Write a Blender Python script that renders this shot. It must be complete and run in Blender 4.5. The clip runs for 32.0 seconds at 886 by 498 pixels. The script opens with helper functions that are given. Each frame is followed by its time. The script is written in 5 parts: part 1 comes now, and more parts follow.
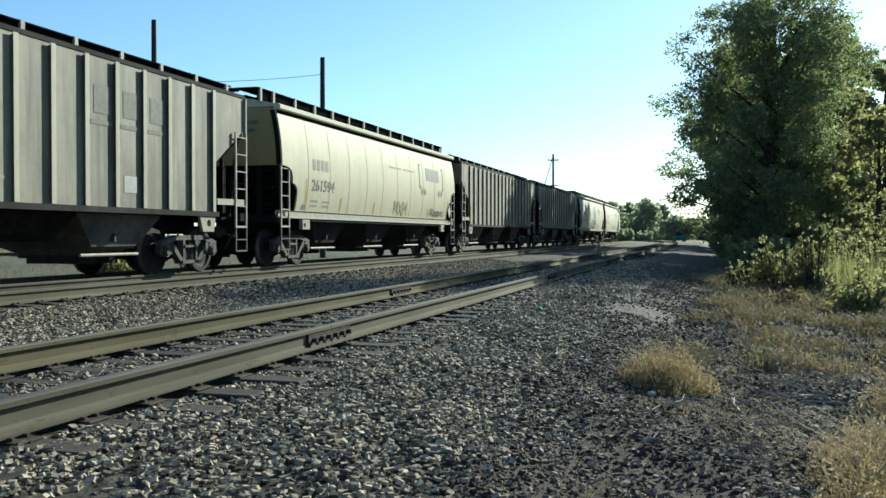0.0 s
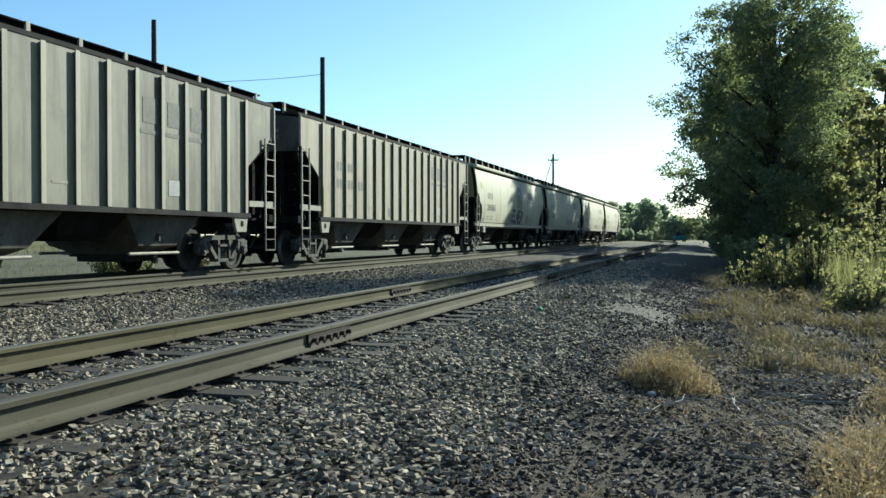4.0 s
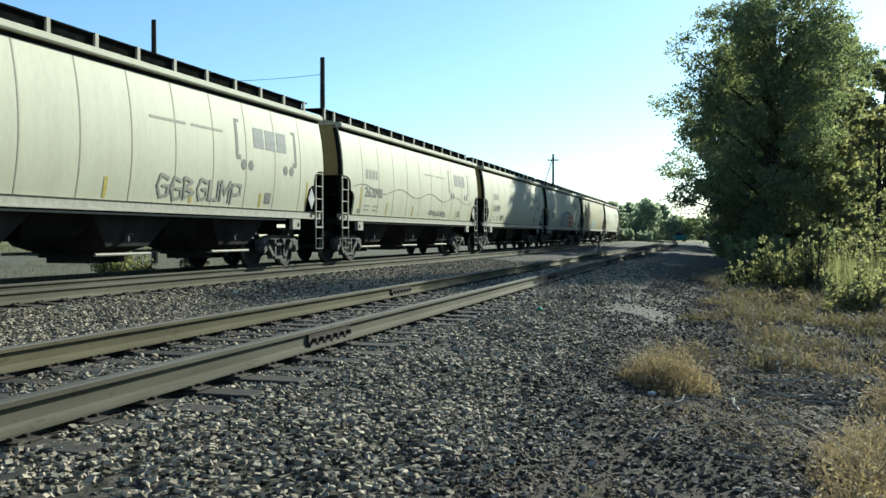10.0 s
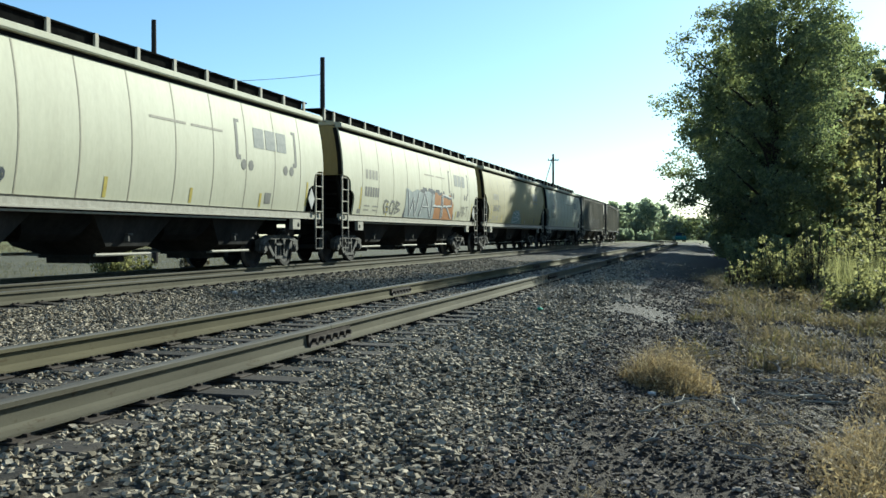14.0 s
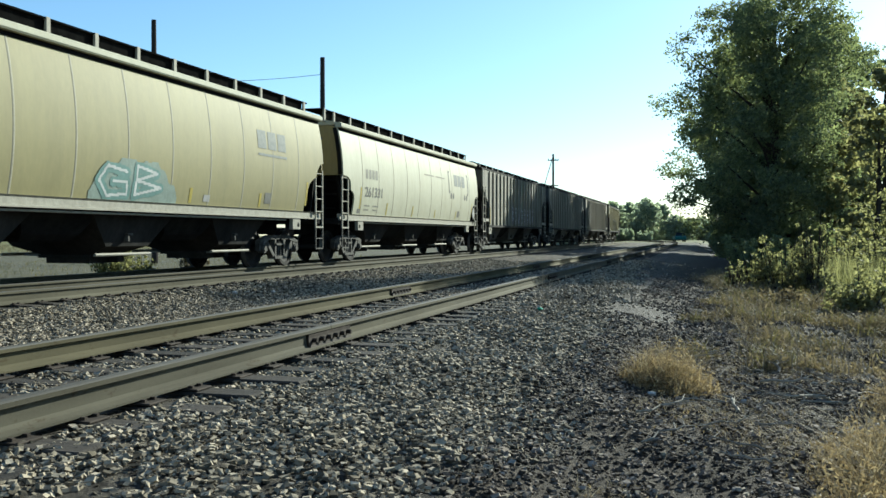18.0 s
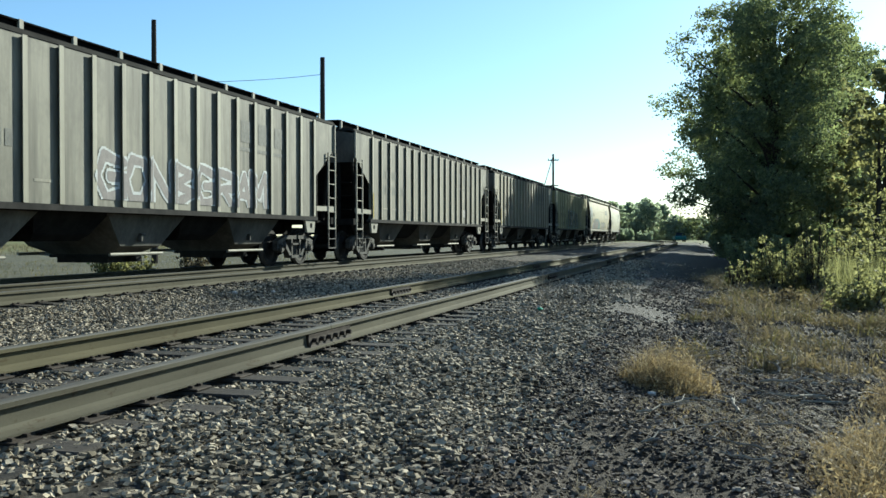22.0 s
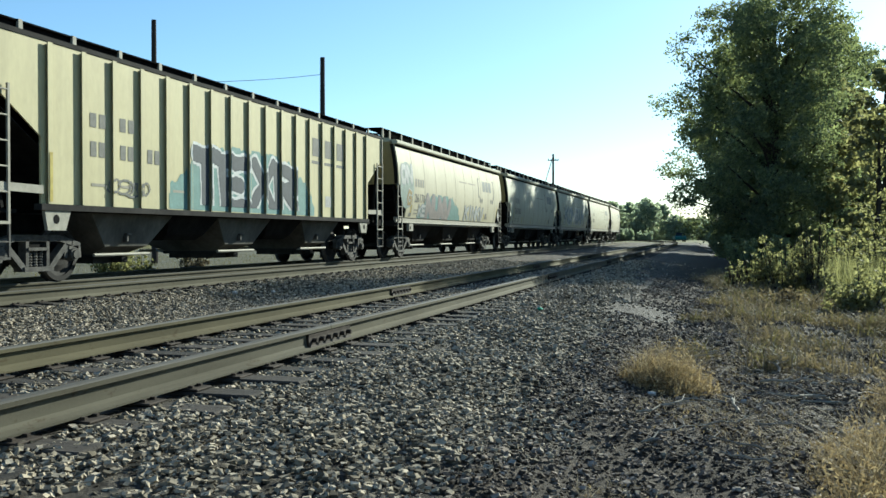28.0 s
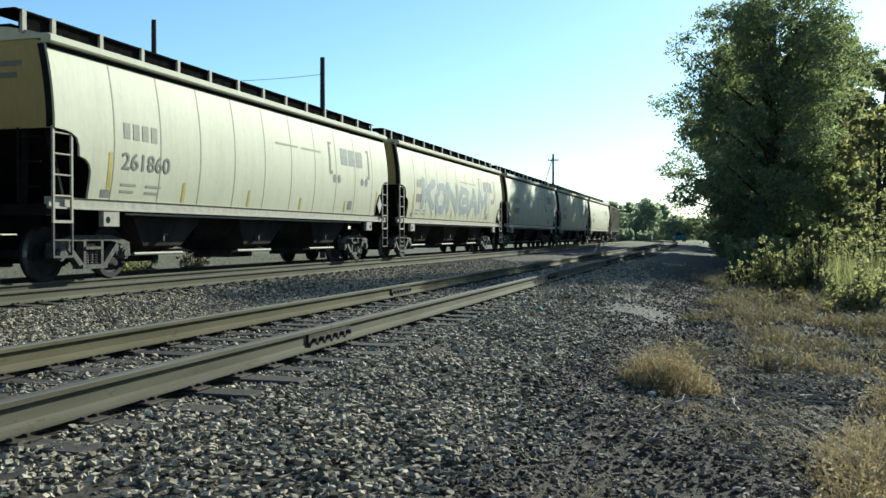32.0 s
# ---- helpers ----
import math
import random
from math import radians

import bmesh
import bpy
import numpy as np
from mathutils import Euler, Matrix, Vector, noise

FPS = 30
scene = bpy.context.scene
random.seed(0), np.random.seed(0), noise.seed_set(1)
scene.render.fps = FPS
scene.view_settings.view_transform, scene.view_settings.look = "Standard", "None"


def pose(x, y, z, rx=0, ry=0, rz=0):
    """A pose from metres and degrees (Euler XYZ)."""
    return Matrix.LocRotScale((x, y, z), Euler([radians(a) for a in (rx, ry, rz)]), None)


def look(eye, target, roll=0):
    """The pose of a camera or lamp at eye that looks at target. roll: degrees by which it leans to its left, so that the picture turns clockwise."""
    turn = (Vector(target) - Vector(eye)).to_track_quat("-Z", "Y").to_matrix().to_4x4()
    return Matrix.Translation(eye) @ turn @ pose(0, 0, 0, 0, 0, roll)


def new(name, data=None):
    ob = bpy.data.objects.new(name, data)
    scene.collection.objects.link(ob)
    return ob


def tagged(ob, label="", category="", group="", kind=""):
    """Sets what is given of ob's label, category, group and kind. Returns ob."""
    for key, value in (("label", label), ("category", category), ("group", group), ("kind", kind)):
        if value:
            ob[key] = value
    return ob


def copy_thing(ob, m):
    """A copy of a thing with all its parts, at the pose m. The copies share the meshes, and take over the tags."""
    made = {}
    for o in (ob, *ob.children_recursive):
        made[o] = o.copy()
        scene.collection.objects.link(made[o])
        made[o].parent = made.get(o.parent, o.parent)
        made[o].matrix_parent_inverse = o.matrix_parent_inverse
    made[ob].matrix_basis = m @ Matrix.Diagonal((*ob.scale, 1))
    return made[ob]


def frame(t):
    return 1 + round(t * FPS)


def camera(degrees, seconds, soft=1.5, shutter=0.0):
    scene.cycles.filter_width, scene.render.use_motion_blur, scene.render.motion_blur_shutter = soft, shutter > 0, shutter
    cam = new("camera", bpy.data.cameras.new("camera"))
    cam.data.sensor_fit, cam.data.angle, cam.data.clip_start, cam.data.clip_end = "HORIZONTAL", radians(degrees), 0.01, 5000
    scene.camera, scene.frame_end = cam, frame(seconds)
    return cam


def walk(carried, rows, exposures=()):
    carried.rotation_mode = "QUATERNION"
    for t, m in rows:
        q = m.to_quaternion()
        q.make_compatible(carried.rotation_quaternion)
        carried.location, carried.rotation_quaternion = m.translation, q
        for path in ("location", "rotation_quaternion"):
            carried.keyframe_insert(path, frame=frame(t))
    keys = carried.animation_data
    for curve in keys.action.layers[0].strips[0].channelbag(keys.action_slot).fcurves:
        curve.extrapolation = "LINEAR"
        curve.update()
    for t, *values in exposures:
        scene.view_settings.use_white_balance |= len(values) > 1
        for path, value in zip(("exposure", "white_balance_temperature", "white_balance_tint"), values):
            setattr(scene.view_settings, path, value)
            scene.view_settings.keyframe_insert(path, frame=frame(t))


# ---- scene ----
# Place: x to the right, y along the railway away from the camera, z up; tie tops lie at z = 0.
RAIL_TOP = 0.19
cam = camera(50.8, 32.0)
EYE = Vector((0.0, 0.0, 0.97))
AIM = Vector((-math.sin(radians(15.95)), math.cos(radians(15.95)), -0.0145))
walk(cam, [(0.0, look(EYE, EYE + AIM)), (32.0, look(EYE, EYE + AIM))], [(0.0, 1.05, 5900, -4.0), (32.0, 1.05, 5900, -4.0)])

# ---- light ----
SUN_AZ, SUN_EL = 22.0, 23.0            # degrees clockwise from +y, and above the horizon
world = bpy.data.worlds.new("sky")
scene.world = world
world.use_nodes = True
wn = world.node_tree
sky = wn.nodes.new("ShaderNodeTexSky")
sky.sky_type, sky.sun_disc = "NISHITA", False
sky.sun_elevation, sky.sun_rotation = radians(SUN_EL), radians(SUN_AZ)
sky.air_density, sky.dust_density, sky.ozone_density = 1.0, 0.35, 3.8
wn.links.new(sky.outputs[0], wn.nodes["Background"].inputs[0])
wn.nodes["Background"].inputs[1].default_value = 0.084
sun = new("sun", bpy.data.lights.new("sun", "SUN"))
sun.data.energy, sun.data.angle, sun.data.color = 5.0, radians(0.5), (1.0, 0.93, 0.80)
sa, se = radians(SUN_AZ), radians(SUN_EL)
sun.matrix_world = look((0, 0, 0), (-math.sin(sa) * math.cos(se), -math.cos(sa) * math.cos(se), -math.sin(se)))

# ---- materials ----
def mat(name, rough=0.8, metal=0.0, spec=0.5):
    m = bpy.data.materials.new(name)
    m.use_nodes = True
    b = m.node_tree.nodes["Principled BSDF"]
    b.inputs["Roughness"].default_value = rough
    b.inputs["Metallic"].default_value = metal
    b.inputs["Specular IOR Level"].default_value = spec
    return m, m.node_tree, b


def ramp(nt, fac, stops):
    r = nt.nodes.new("ShaderNodeValToRGB")
    while len(r.color_ramp.elements) < len(stops):
        r.color_ramp.elements.new(0.5)
    for e, (p, c) in zip(r.color_ramp.elements, stops):
        e.position, e.color = p, (*c, 1)
    nt.links.new(fac, r.inputs[0])
    return r.outputs[0]


def noise_tex(nt, scale, detail=4, stretch=(1, 1, 1), rough=0.6):
    c = nt.nodes.new("ShaderNodeTexCoord")
    mp = nt.nodes.new("ShaderNodeMapping")
    mp.inputs["Scale"].default_value = stretch
    n = nt.nodes.new("ShaderNodeTexNoise")
    n.inputs["Scale"].default_value, n.inputs["Detail"].default_value, n.inputs["Roughness"].default_value = scale, detail, rough
    nt.links.new(c.outputs["Object"], mp.inputs[0])
    nt.links.new(mp.outputs[0], n.inputs[0])
    return n.outputs[0]


def mix(nt, fac, a, b, mode="MIX"):
    m = nt.nodes.new("ShaderNodeMix")
    m.data_type, m.blend_type = "RGBA", mode
    for s, v in ((0, fac), (6, a), (7, b)):
        if hasattr(v, "is_linked"):
            nt.links.new(v, m.inputs[s])
        else:
            m.inputs[s].default_value = v if s == 0 else (*v, 1)
    return m.outputs[2]


def bump(nt, b, height, strength=0.4, dist=0.02):
    u = nt.nodes.new("ShaderNodeBump")
    u.inputs["Strength"].default_value, u.inputs["Distance"].default_value = strength, dist
    nt.links.new(height, u.inputs["Height"])
    nt.links.new(u.outputs[0], b.inputs["Normal"])


def random_value(nt, island=False):
    if island:
        return nt.nodes.new("ShaderNodeNewGeometry").outputs["Random Per Island"]
    return nt.nodes.new("ShaderNodeObjectInfo").outputs["Random"]


def plain(name, lo, hi, scale=8, rough=0.8, metal=0.0, stretch=(1, 1, 1), relief=0.2, spec=0.15):
    """Two tones of one colour, by a coarse and a fine noise, with a little relief."""
    m, nt, b = mat(name, rough, metal, spec)
    n = noise_tex(nt, scale, 5, stretch)
    col = ramp(nt, n, [(0.3, lo), (0.7, hi)])
    fine = ramp(nt, noise_tex(nt, scale * 9, 3, stretch), [(0.3, (0.75, 0.75, 0.75)), (0.7, (1, 1, 1))])
    nt.links.new(mix(nt, 1.0, col, fine, "MULTIPLY"), b.inputs["Base Color"])
    bump(nt, b, n, relief)
    return m


def car_paint(name, base, grime, amount=0.5, streak=0.5, rust=0.15):
    """Old wagon paint: vertical dirt runs, blotches, dust low down on the panels and some rust."""
    m, nt, b = mat(name, 0.66, 0.0, 0.26)
    runs = ramp(nt, noise_tex(nt, 1.0, 6, (3.0, 3.0, 0.22)), [(0.44, (0, 0, 0)), (0.68, (1, 1, 1))])
    blot = ramp(nt, noise_tex(nt, 0.9, 7, (1, 1, 0.7), 0.72), [(0.42, (0, 0, 0)), (0.64, (1, 1, 1))])
    fine = ramp(nt, noise_tex(nt, 14, 4, (1, 1, 0.4)), [(0.35, (0.93, 0.93, 0.93)), (0.65, (1, 1, 1))])
    spots = ramp(nt, noise_tex(nt, 5.5, 7, (1, 1, 0.5), 0.75), [(0.66, (0, 0, 0)), (0.74, (1, 1, 1))])
    f1 = nt.nodes.new("ShaderNodeMath"); f1.operation = "MULTIPLY"; f1.inputs[1].default_value = streak
    f2 = nt.nodes.new("ShaderNodeMath"); f2.operation = "MULTIPLY"; f2.inputs[1].default_value = amount
    f3 = nt.nodes.new("ShaderNodeMath"); f3.operation = "MULTIPLY"; f3.inputs[1].default_value = rust
    nt.links.new(runs, f1.inputs[0]); nt.links.new(blot, f2.inputs[0]); nt.links.new(spots, f3.inputs[0])
    c = mix(nt, f1.outputs[0], base, grime)
    c = mix(nt, f2.outputs[0], c, tuple(0.35 * p + 0.65 * q for p, q in zip(base, grime)))
    c = mix(nt, f3.outputs[0], c, (0.16, 0.09, 0.05))
    nt.links.new(mix(nt, 1.0, c, fine, "MULTIPLY"), b.inputs["Base Color"])
    bump(nt, b, noise_tex(nt, 2.5, 3), 0.12, 0.03)
    return m


def rail_material(name, tint):
    """Rail web: dust over rust, each length of rail with its own tone."""
    m, nt, b = mat(name, 0.9, 0, 0.1)
    n = noise_tex(nt, 3, 6, (1, 0.15, 1))
    col = ramp(nt, n, [(0.3, (0.05, 0.046, 0.036)), (0.7, (0.104, 0.097, 0.079))])
    tone = ramp(nt, random_value(nt), [(0, (0.9, 0.9, 0.9)), (1, (1.1, 1.08, 1.02))])
    spots = ramp(nt, noise_tex(nt, 11, 6, (1, 0.5, 1), 0.75), [(0.58, (1, 1, 1)), (0.72, (0.55, 0.42, 0.30))])
    nt.links.new(mix(nt, 1, mix(nt, 1, mix(nt, 1, col, tint, "MULTIPLY"), tone, "MULTIPLY"), spots, "MULTIPLY"), b.inputs["Base Color"])
    bump(nt, b, noise_tex(nt, 40, 4), 0.3, 0.004)
    return m


M = {}
M["cream"] = car_paint("cream_paint", (0.424, 0.388, 0.262), (0.260, 0.232, 0.153), 0.35, 0.3, 0.06)
M["ivory"] = car_paint("ivory_paint", (0.427, 0.412, 0.296), (0.282, 0.262, 0.179), 0.3, 0.28, 0.04)
M["tan"] = car_paint("tan_paint", (0.250, 0.220, 0.098), (0.172, 0.148, 0.068), 0.4, 0.4, 0.1)
M["end_tan"] = car_paint("sooty_tan_end_paint", (0.31, 0.25, 0.105), (0.17, 0.138, 0.062), 0.4, 0.5, 0.1)
M["yellow"] = car_paint("yellow_tan_paint", (0.452, 0.401, 0.220), (0.282, 0.243, 0.138), 0.3, 0.35, 0.08)
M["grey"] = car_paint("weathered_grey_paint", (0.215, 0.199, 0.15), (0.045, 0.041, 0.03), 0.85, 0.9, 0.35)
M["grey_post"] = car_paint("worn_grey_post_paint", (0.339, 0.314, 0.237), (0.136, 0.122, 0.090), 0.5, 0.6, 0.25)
M["greytan"] = car_paint("weathered_tan_paint", (0.311, 0.277, 0.198), (0.124, 0.106, 0.072), 0.5, 0.65, 0.2)
# Underframe black; also paints the shade under eaves and at bay skirts.
M["black"] = plain("black_underframe_and_shade_paint", (0.008, 0.008, 0.008), (0.022, 0.021, 0.019), 3, 0.85, spec=0.03)
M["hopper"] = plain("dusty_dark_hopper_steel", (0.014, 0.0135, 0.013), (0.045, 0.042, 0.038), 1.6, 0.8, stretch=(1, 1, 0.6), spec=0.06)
M["iron"] = plain("dusty_cast_iron", (0.035, 0.033, 0.029), (0.12, 0.112, 0.098), 7, 0.7)
M["wheel"] = plain("worn_wheel_steel", (0.010, 0.0095, 0.009), (0.035, 0.031, 0.027), 5, 0.75, 0.1)
M["tread"] = plain("polished_tread_steel", (0.22, 0.21, 0.20), (0.36, 0.35, 0.33), 9, 0.45, 0.8)
M["white"] = plain("off_white_ladder_paint", (0.26, 0.24, 0.19), (0.38, 0.355, 0.285), 6, 0.65)
M["mesh"] = plain("dark_running_board_steel", (0.005, 0.005, 0.005), (0.014, 0.014, 0.013), 5, 0.9, spec=0.0)
M["seam"] = plain("grimy_weld_seam", (0.27, 0.25, 0.18), (0.33, 0.305, 0.225), 5, 0.7)
M["faint"] = plain("faint_lettering", (0.26, 0.24, 0.19), (0.32, 0.295, 0.23), 9, 0.7)
M["ink"] = plain("faded_dark_lettering", (0.135, 0.132, 0.115), (0.20, 0.193, 0.165), 9, 0.7)
M["ink_pale"] = plain("worn_grey_lettering", (0.225, 0.215, 0.175), (0.29, 0.275, 0.22), 9, 0.7)
M["ink_blue"] = plain("faded_blue_lettering", (0.19, 0.20, 0.185), (0.26, 0.265, 0.235), 9, 0.7)
M["mark_yellow"] = plain("yellow_reflector_strip", (0.36, 0.28, 0.06), (0.48, 0.39, 0.10), 9, 0.5)
M["rail_side"] = rail_material("rusty_dusty_rail", (1.15, 1.13, 1.02))
M["rail_olive"] = rail_material("ochre_dusted_rail", (1.12, 1.06, 0.78))
M["rail_head"] = plain("worn_rail_head", (0.07, 0.065, 0.055), (0.12, 0.112, 0.098), 6, 0.85, 0.05, stretch=(6, 0.1, 6), spec=0.12)
M["plate"] = plain("rusty_joint_iron", (0.025, 0.019, 0.015), (0.065, 0.05, 0.038), 9, 0.85)
M["pole"] = plain("creosoted_pole_wood", (0.022, 0.018, 0.016), (0.05, 0.042, 0.036), 3, 0.85, stretch=(4, 4, 0.3))
M["wire"] = plain("dark_wire", (0.03, 0.03, 0.03), (0.05, 0.05, 0.05), 3, 0.6)


def tie_material():
    m, nt, b = mat("weathered_tie_wood", 0.9, 0, 0.2)
    n = noise_tex(nt, 5, 6, (0.35, 5, 5))
    col = ramp(nt, n, [(0.3, (0.018, 0.0155, 0.013)), (0.72, (0.066, 0.057, 0.047))])
    v = ramp(nt, random_value(nt), [(0, (0.6, 0.6, 0.6)), (1, (1.25, 1.2, 1.15))])
    nt.links.new(mix(nt, 1, col, v, "MULTIPLY"), b.inputs["Base Color"])
    bump(nt, b, n, 0.6)
    return m


def stone_material(name, stops, tint=(1, 1, 1)):
    m, nt, b = mat(name, 0.88, 0, 0.08)
    col = ramp(nt, random_value(nt, True), stops)
    n = ramp(nt, noise_tex(nt, 38, 4), [(0.3, (0.7, 0.7, 0.7)), (0.7, (1.1, 1.1, 1.1))])
    nt.links.new(mix(nt, 1, col, n, "MULTIPLY"), b.inputs["Base Color"])
    bump(nt, b, noise_tex(nt, 60, 4), 0.4, 0.006)
    return m


def leaf_material(name, stops, trans=0.35, rough=0.5, through_tint=(1.35, 1.4, 0.65)):
    m, nt, b = mat(name, max(rough, 0.65), 0, 0.15)
    col = ramp(nt, random_value(nt, True), stops)
    patch = ramp(nt, noise_tex(nt, 0.6, 3), [(0.3, (0.7, 0.72, 0.7)), (0.7, (1.15, 1.12, 1.0))])
    col = mix(nt, 1, col, patch, "MULTIPLY")
    nt.links.new(col, b.inputs["Base Color"])
    tr = nt.nodes.new("ShaderNodeBsdfTranslucent")
    sh = nt.nodes.new("ShaderNodeMixShader")
    sh.inputs[0].default_value = trans
    nt.links.new(mix(nt, 1, col, through_tint, "MULTIPLY"), tr.inputs[0])
    nt.links.new(b.outputs[0], sh.inputs[1]); nt.links.new(tr.outputs[0], sh.inputs[2])
    nt.links.new(sh.outputs[0], nt.nodes["Material Output"].inputs[0])
    return m


M["tie"] = tie_material()
M["ballast"] = stone_material("grey_ballast_stone", [(0, (0.038, 0.032, 0.023)), (0.4, (0.22, 0.184, 0.131)), (0.8, (0.385, 0.322, 0.232)), (1, (0.46, 0.39, 0.29))])
M["clod"] = stone_material("dark_dirt_clod", [(0, (0.022, 0.0175, 0.0135)), (0.5, (0.105, 0.083, 0.064)), (0.85, (0.235, 0.19, 0.15)), (1, (0.38, 0.32, 0.26))])
M["leaf"] = leaf_material("green_tree_leaf", [(0, (0.095, 0.118, 0.09)), (0.5, (0.13, 0.158, 0.112)), (1, (0.20, 0.222, 0.14))], 0.55, 0.45, (1.7, 1.7, 1.05))
M["leaf_light"] = leaf_material("bright_shrub_leaf", [(0, (0.128, 0.134, 0.084)), (0.6, (0.202, 0.208, 0.132)), (1, (0.282, 0.286, 0.194))], 0.62, 0.5, (1.5, 1.45, 0.95))
# Far leaves: base colour paled to stand in for distance haze.
M["leaf_far"] = leaf_material("haze_paled_far_leaf", [(0, (0.20, 0.235, 0.19)), (1, (0.32, 0.35, 0.28))], 0.62, 0.6, (1.7, 1.75, 1.5))
M["grass_dry"] = leaf_material("dry_straw_grass", [(0, (0.17, 0.13, 0.08)), (0.6, (0.33, 0.262, 0.162)), (1, (0.50, 0.42, 0.28))], 0.36, 0.7, (1.1, 1.05, 0.9))
M["grass_mix"] = leaf_material("half_dry_weed", [(0, (0.07, 0.062, 0.043)), (0.45, (0.15, 0.122, 0.083)), (0.8, (0.24, 0.192, 0.135)), (1, (0.38, 0.32, 0.24))], 0.3, 0.7, (1.1, 1.1, 0.85))
M["weed"] = leaf_material("green_brown_weed", [(0, (0.075, 0.072, 0.043)), (0.6, (0.145, 0.13, 0.08)), (1, (0.25, 0.21, 0.14))], 0.35, 0.7)
M["weed_leaf"] = leaf_material("browning_weed_leaf", [(0, (0.09, 0.078, 0.052)), (0.6, (0.17, 0.142, 0.096)), (1, (0.28, 0.235, 0.165))], 0.4, 0.7, (1.2, 1.15, 0.95))
M["twig"] = plain("grey_dead_twig", (0.18, 0.15, 0.11), (0.38, 0.34, 0.27), 7, 0.85)
M["bark"] = plain("dark_bark", (0.025, 0.02, 0.016), (0.07, 0.058, 0.045), 4, 0.9, stretch=(3, 3, 0.5), relief=0.8)


def ground_material():
    m, nt, b = mat("dirt_and_ballast_ground", 0.85, 0, 0.1)
    c = nt.nodes.new("ShaderNodeTexCoord")
    sx = nt.nodes.new("ShaderNodeSeparateXYZ")
    nt.links.new(c.outputs["Object"], sx.inputs[0])
    vor = nt.nodes.new("ShaderNodeTexVoronoi")
    vor.inputs["Scale"].default_value = 17
    nt.links.new(c.outputs["Object"], vor.inputs[0])
    hsv = ramp(nt, vor.outputs["Color"], [(0.2, (0.033, 0.028, 0.022)), (0.7, (0.094, 0.081, 0.063)), (1, (0.20, 0.172, 0.135))])
    dirt = ramp(nt, noise_tex(nt, 2.2, 8, rough=0.7), [(0.3, (0.026, 0.020, 0.015)), (0.7, (0.095, 0.074, 0.057))])
    speck = ramp(nt, noise_tex(nt, 40, 5), [(0.35, (0.6, 0.6, 0.6)), (0.7, (1.3, 1.28, 1.2))])
    dirt = mix(nt, 1, dirt, speck, "MULTIPLY")
    field = ramp(nt, noise_tex(nt, 0.35, 8), [(0.3, (0.09, 0.10, 0.035)), (0.7, (0.19, 0.17, 0.08))])
    wob = nt.nodes.new("ShaderNodeMath"); wob.operation = "MULTIPLY_ADD"; wob.inputs[1].default_value = 1.6
    nt.links.new(noise_tex(nt, 1.3, 5), wob.inputs[0]); nt.links.new(sx.outputs[0], wob.inputs[2])
    right = ramp(nt, map_range(nt, wob.outputs[0], -0.9, 0.5), [(0.25, (0, 0, 0)), (0.75, (1, 1, 1))])
    left = map_range(nt, wob.outputs[0], -45.0, -60.0)
    lane = map_range(nt, wob.outputs[0], -13.4, -14.6)
    pale = ramp(nt, noise_tex(nt, 1.7, 8, rough=0.7), [(0.3, (0.07, 0.066, 0.044)), (0.7, (0.16, 0.148, 0.10))])
    col = mix(nt, right, hsv, dirt)
    px = nt.nodes.new("ShaderNodeMath"); px.operation = "MULTIPLY_ADD"; px.inputs[1].default_value, px.inputs[2].default_value = 1.9, 1.85
    py = nt.nodes.new("ShaderNodeMath"); py.operation = "MULTIPLY_ADD"; py.inputs[1].default_value, py.inputs[2].default_value = 0.72, -10.3
    nt.links.new(sx.outputs[0], px.inputs[0]); nt.links.new(sx.outputs[1], py.inputs[0])
    ds = nt.nodes.new("ShaderNodeMath"); ds.operation = "ADD"
    for m2, slot in ((px, 0), (py, 1)):
        sq = nt.nodes.new("ShaderNodeMath"); sq.operation = "MULTIPLY"
        nt.links.new(m2.outputs[0], sq.inputs[0]); nt.links.new(m2.outputs[0], sq.inputs[1])
        nt.links.new(sq.outputs[0], ds.inputs[slot])
    worn = nt.nodes.new("ShaderNodeMath"); worn.operation = "MULTIPLY_ADD"; worn.inputs[1].default_value = 2.2
    nt.links.new(noise_tex(nt, 3.0, 5), worn.inputs[0]); nt.links.new(ds.outputs[0], worn.inputs[2])
    col = mix(nt, map_range(nt, worn.outputs[0], 2.3, 1.7), col, (0.105, 0.092, 0.078))
    col = mix(nt, lane, col, pale)
    col = mix(nt, left, col, field)
    far = map_range(nt, sx.outputs[1], 120.0, 150.0)
    col = mix(nt, far, col, field)
    nt.links.new(col, b.inputs["Base Color"])
    bump(nt, b, noise_tex(nt, 14, 9, rough=0.75), 1.0, 0.05)
    return m


def map_range(nt, v, a, b):
    r = nt.nodes.new("ShaderNodeMapRange")
    r.inputs[1].default_value, r.inputs[2].default_value = a, b
    nt.links.new(v, r.inputs[0])
    return r.outputs[0]


M["ground"] = ground_material()

# ---- mesh helpers ----
def link(name, bm, material, parent=None, label="", smooth=False):
    me = bpy.data.meshes.new(name)
    if smooth:
        for f in bm.faces:
            f.smooth = True
    bm.to_mesh(me)
    bm.free()
    for x in (material if isinstance(material, (list, tuple)) else [material]):
        me.materials.append(x)
    ob = new(name, me)
    ob.parent = parent
    if label:
        ob["label"] = label
    return ob


part = link


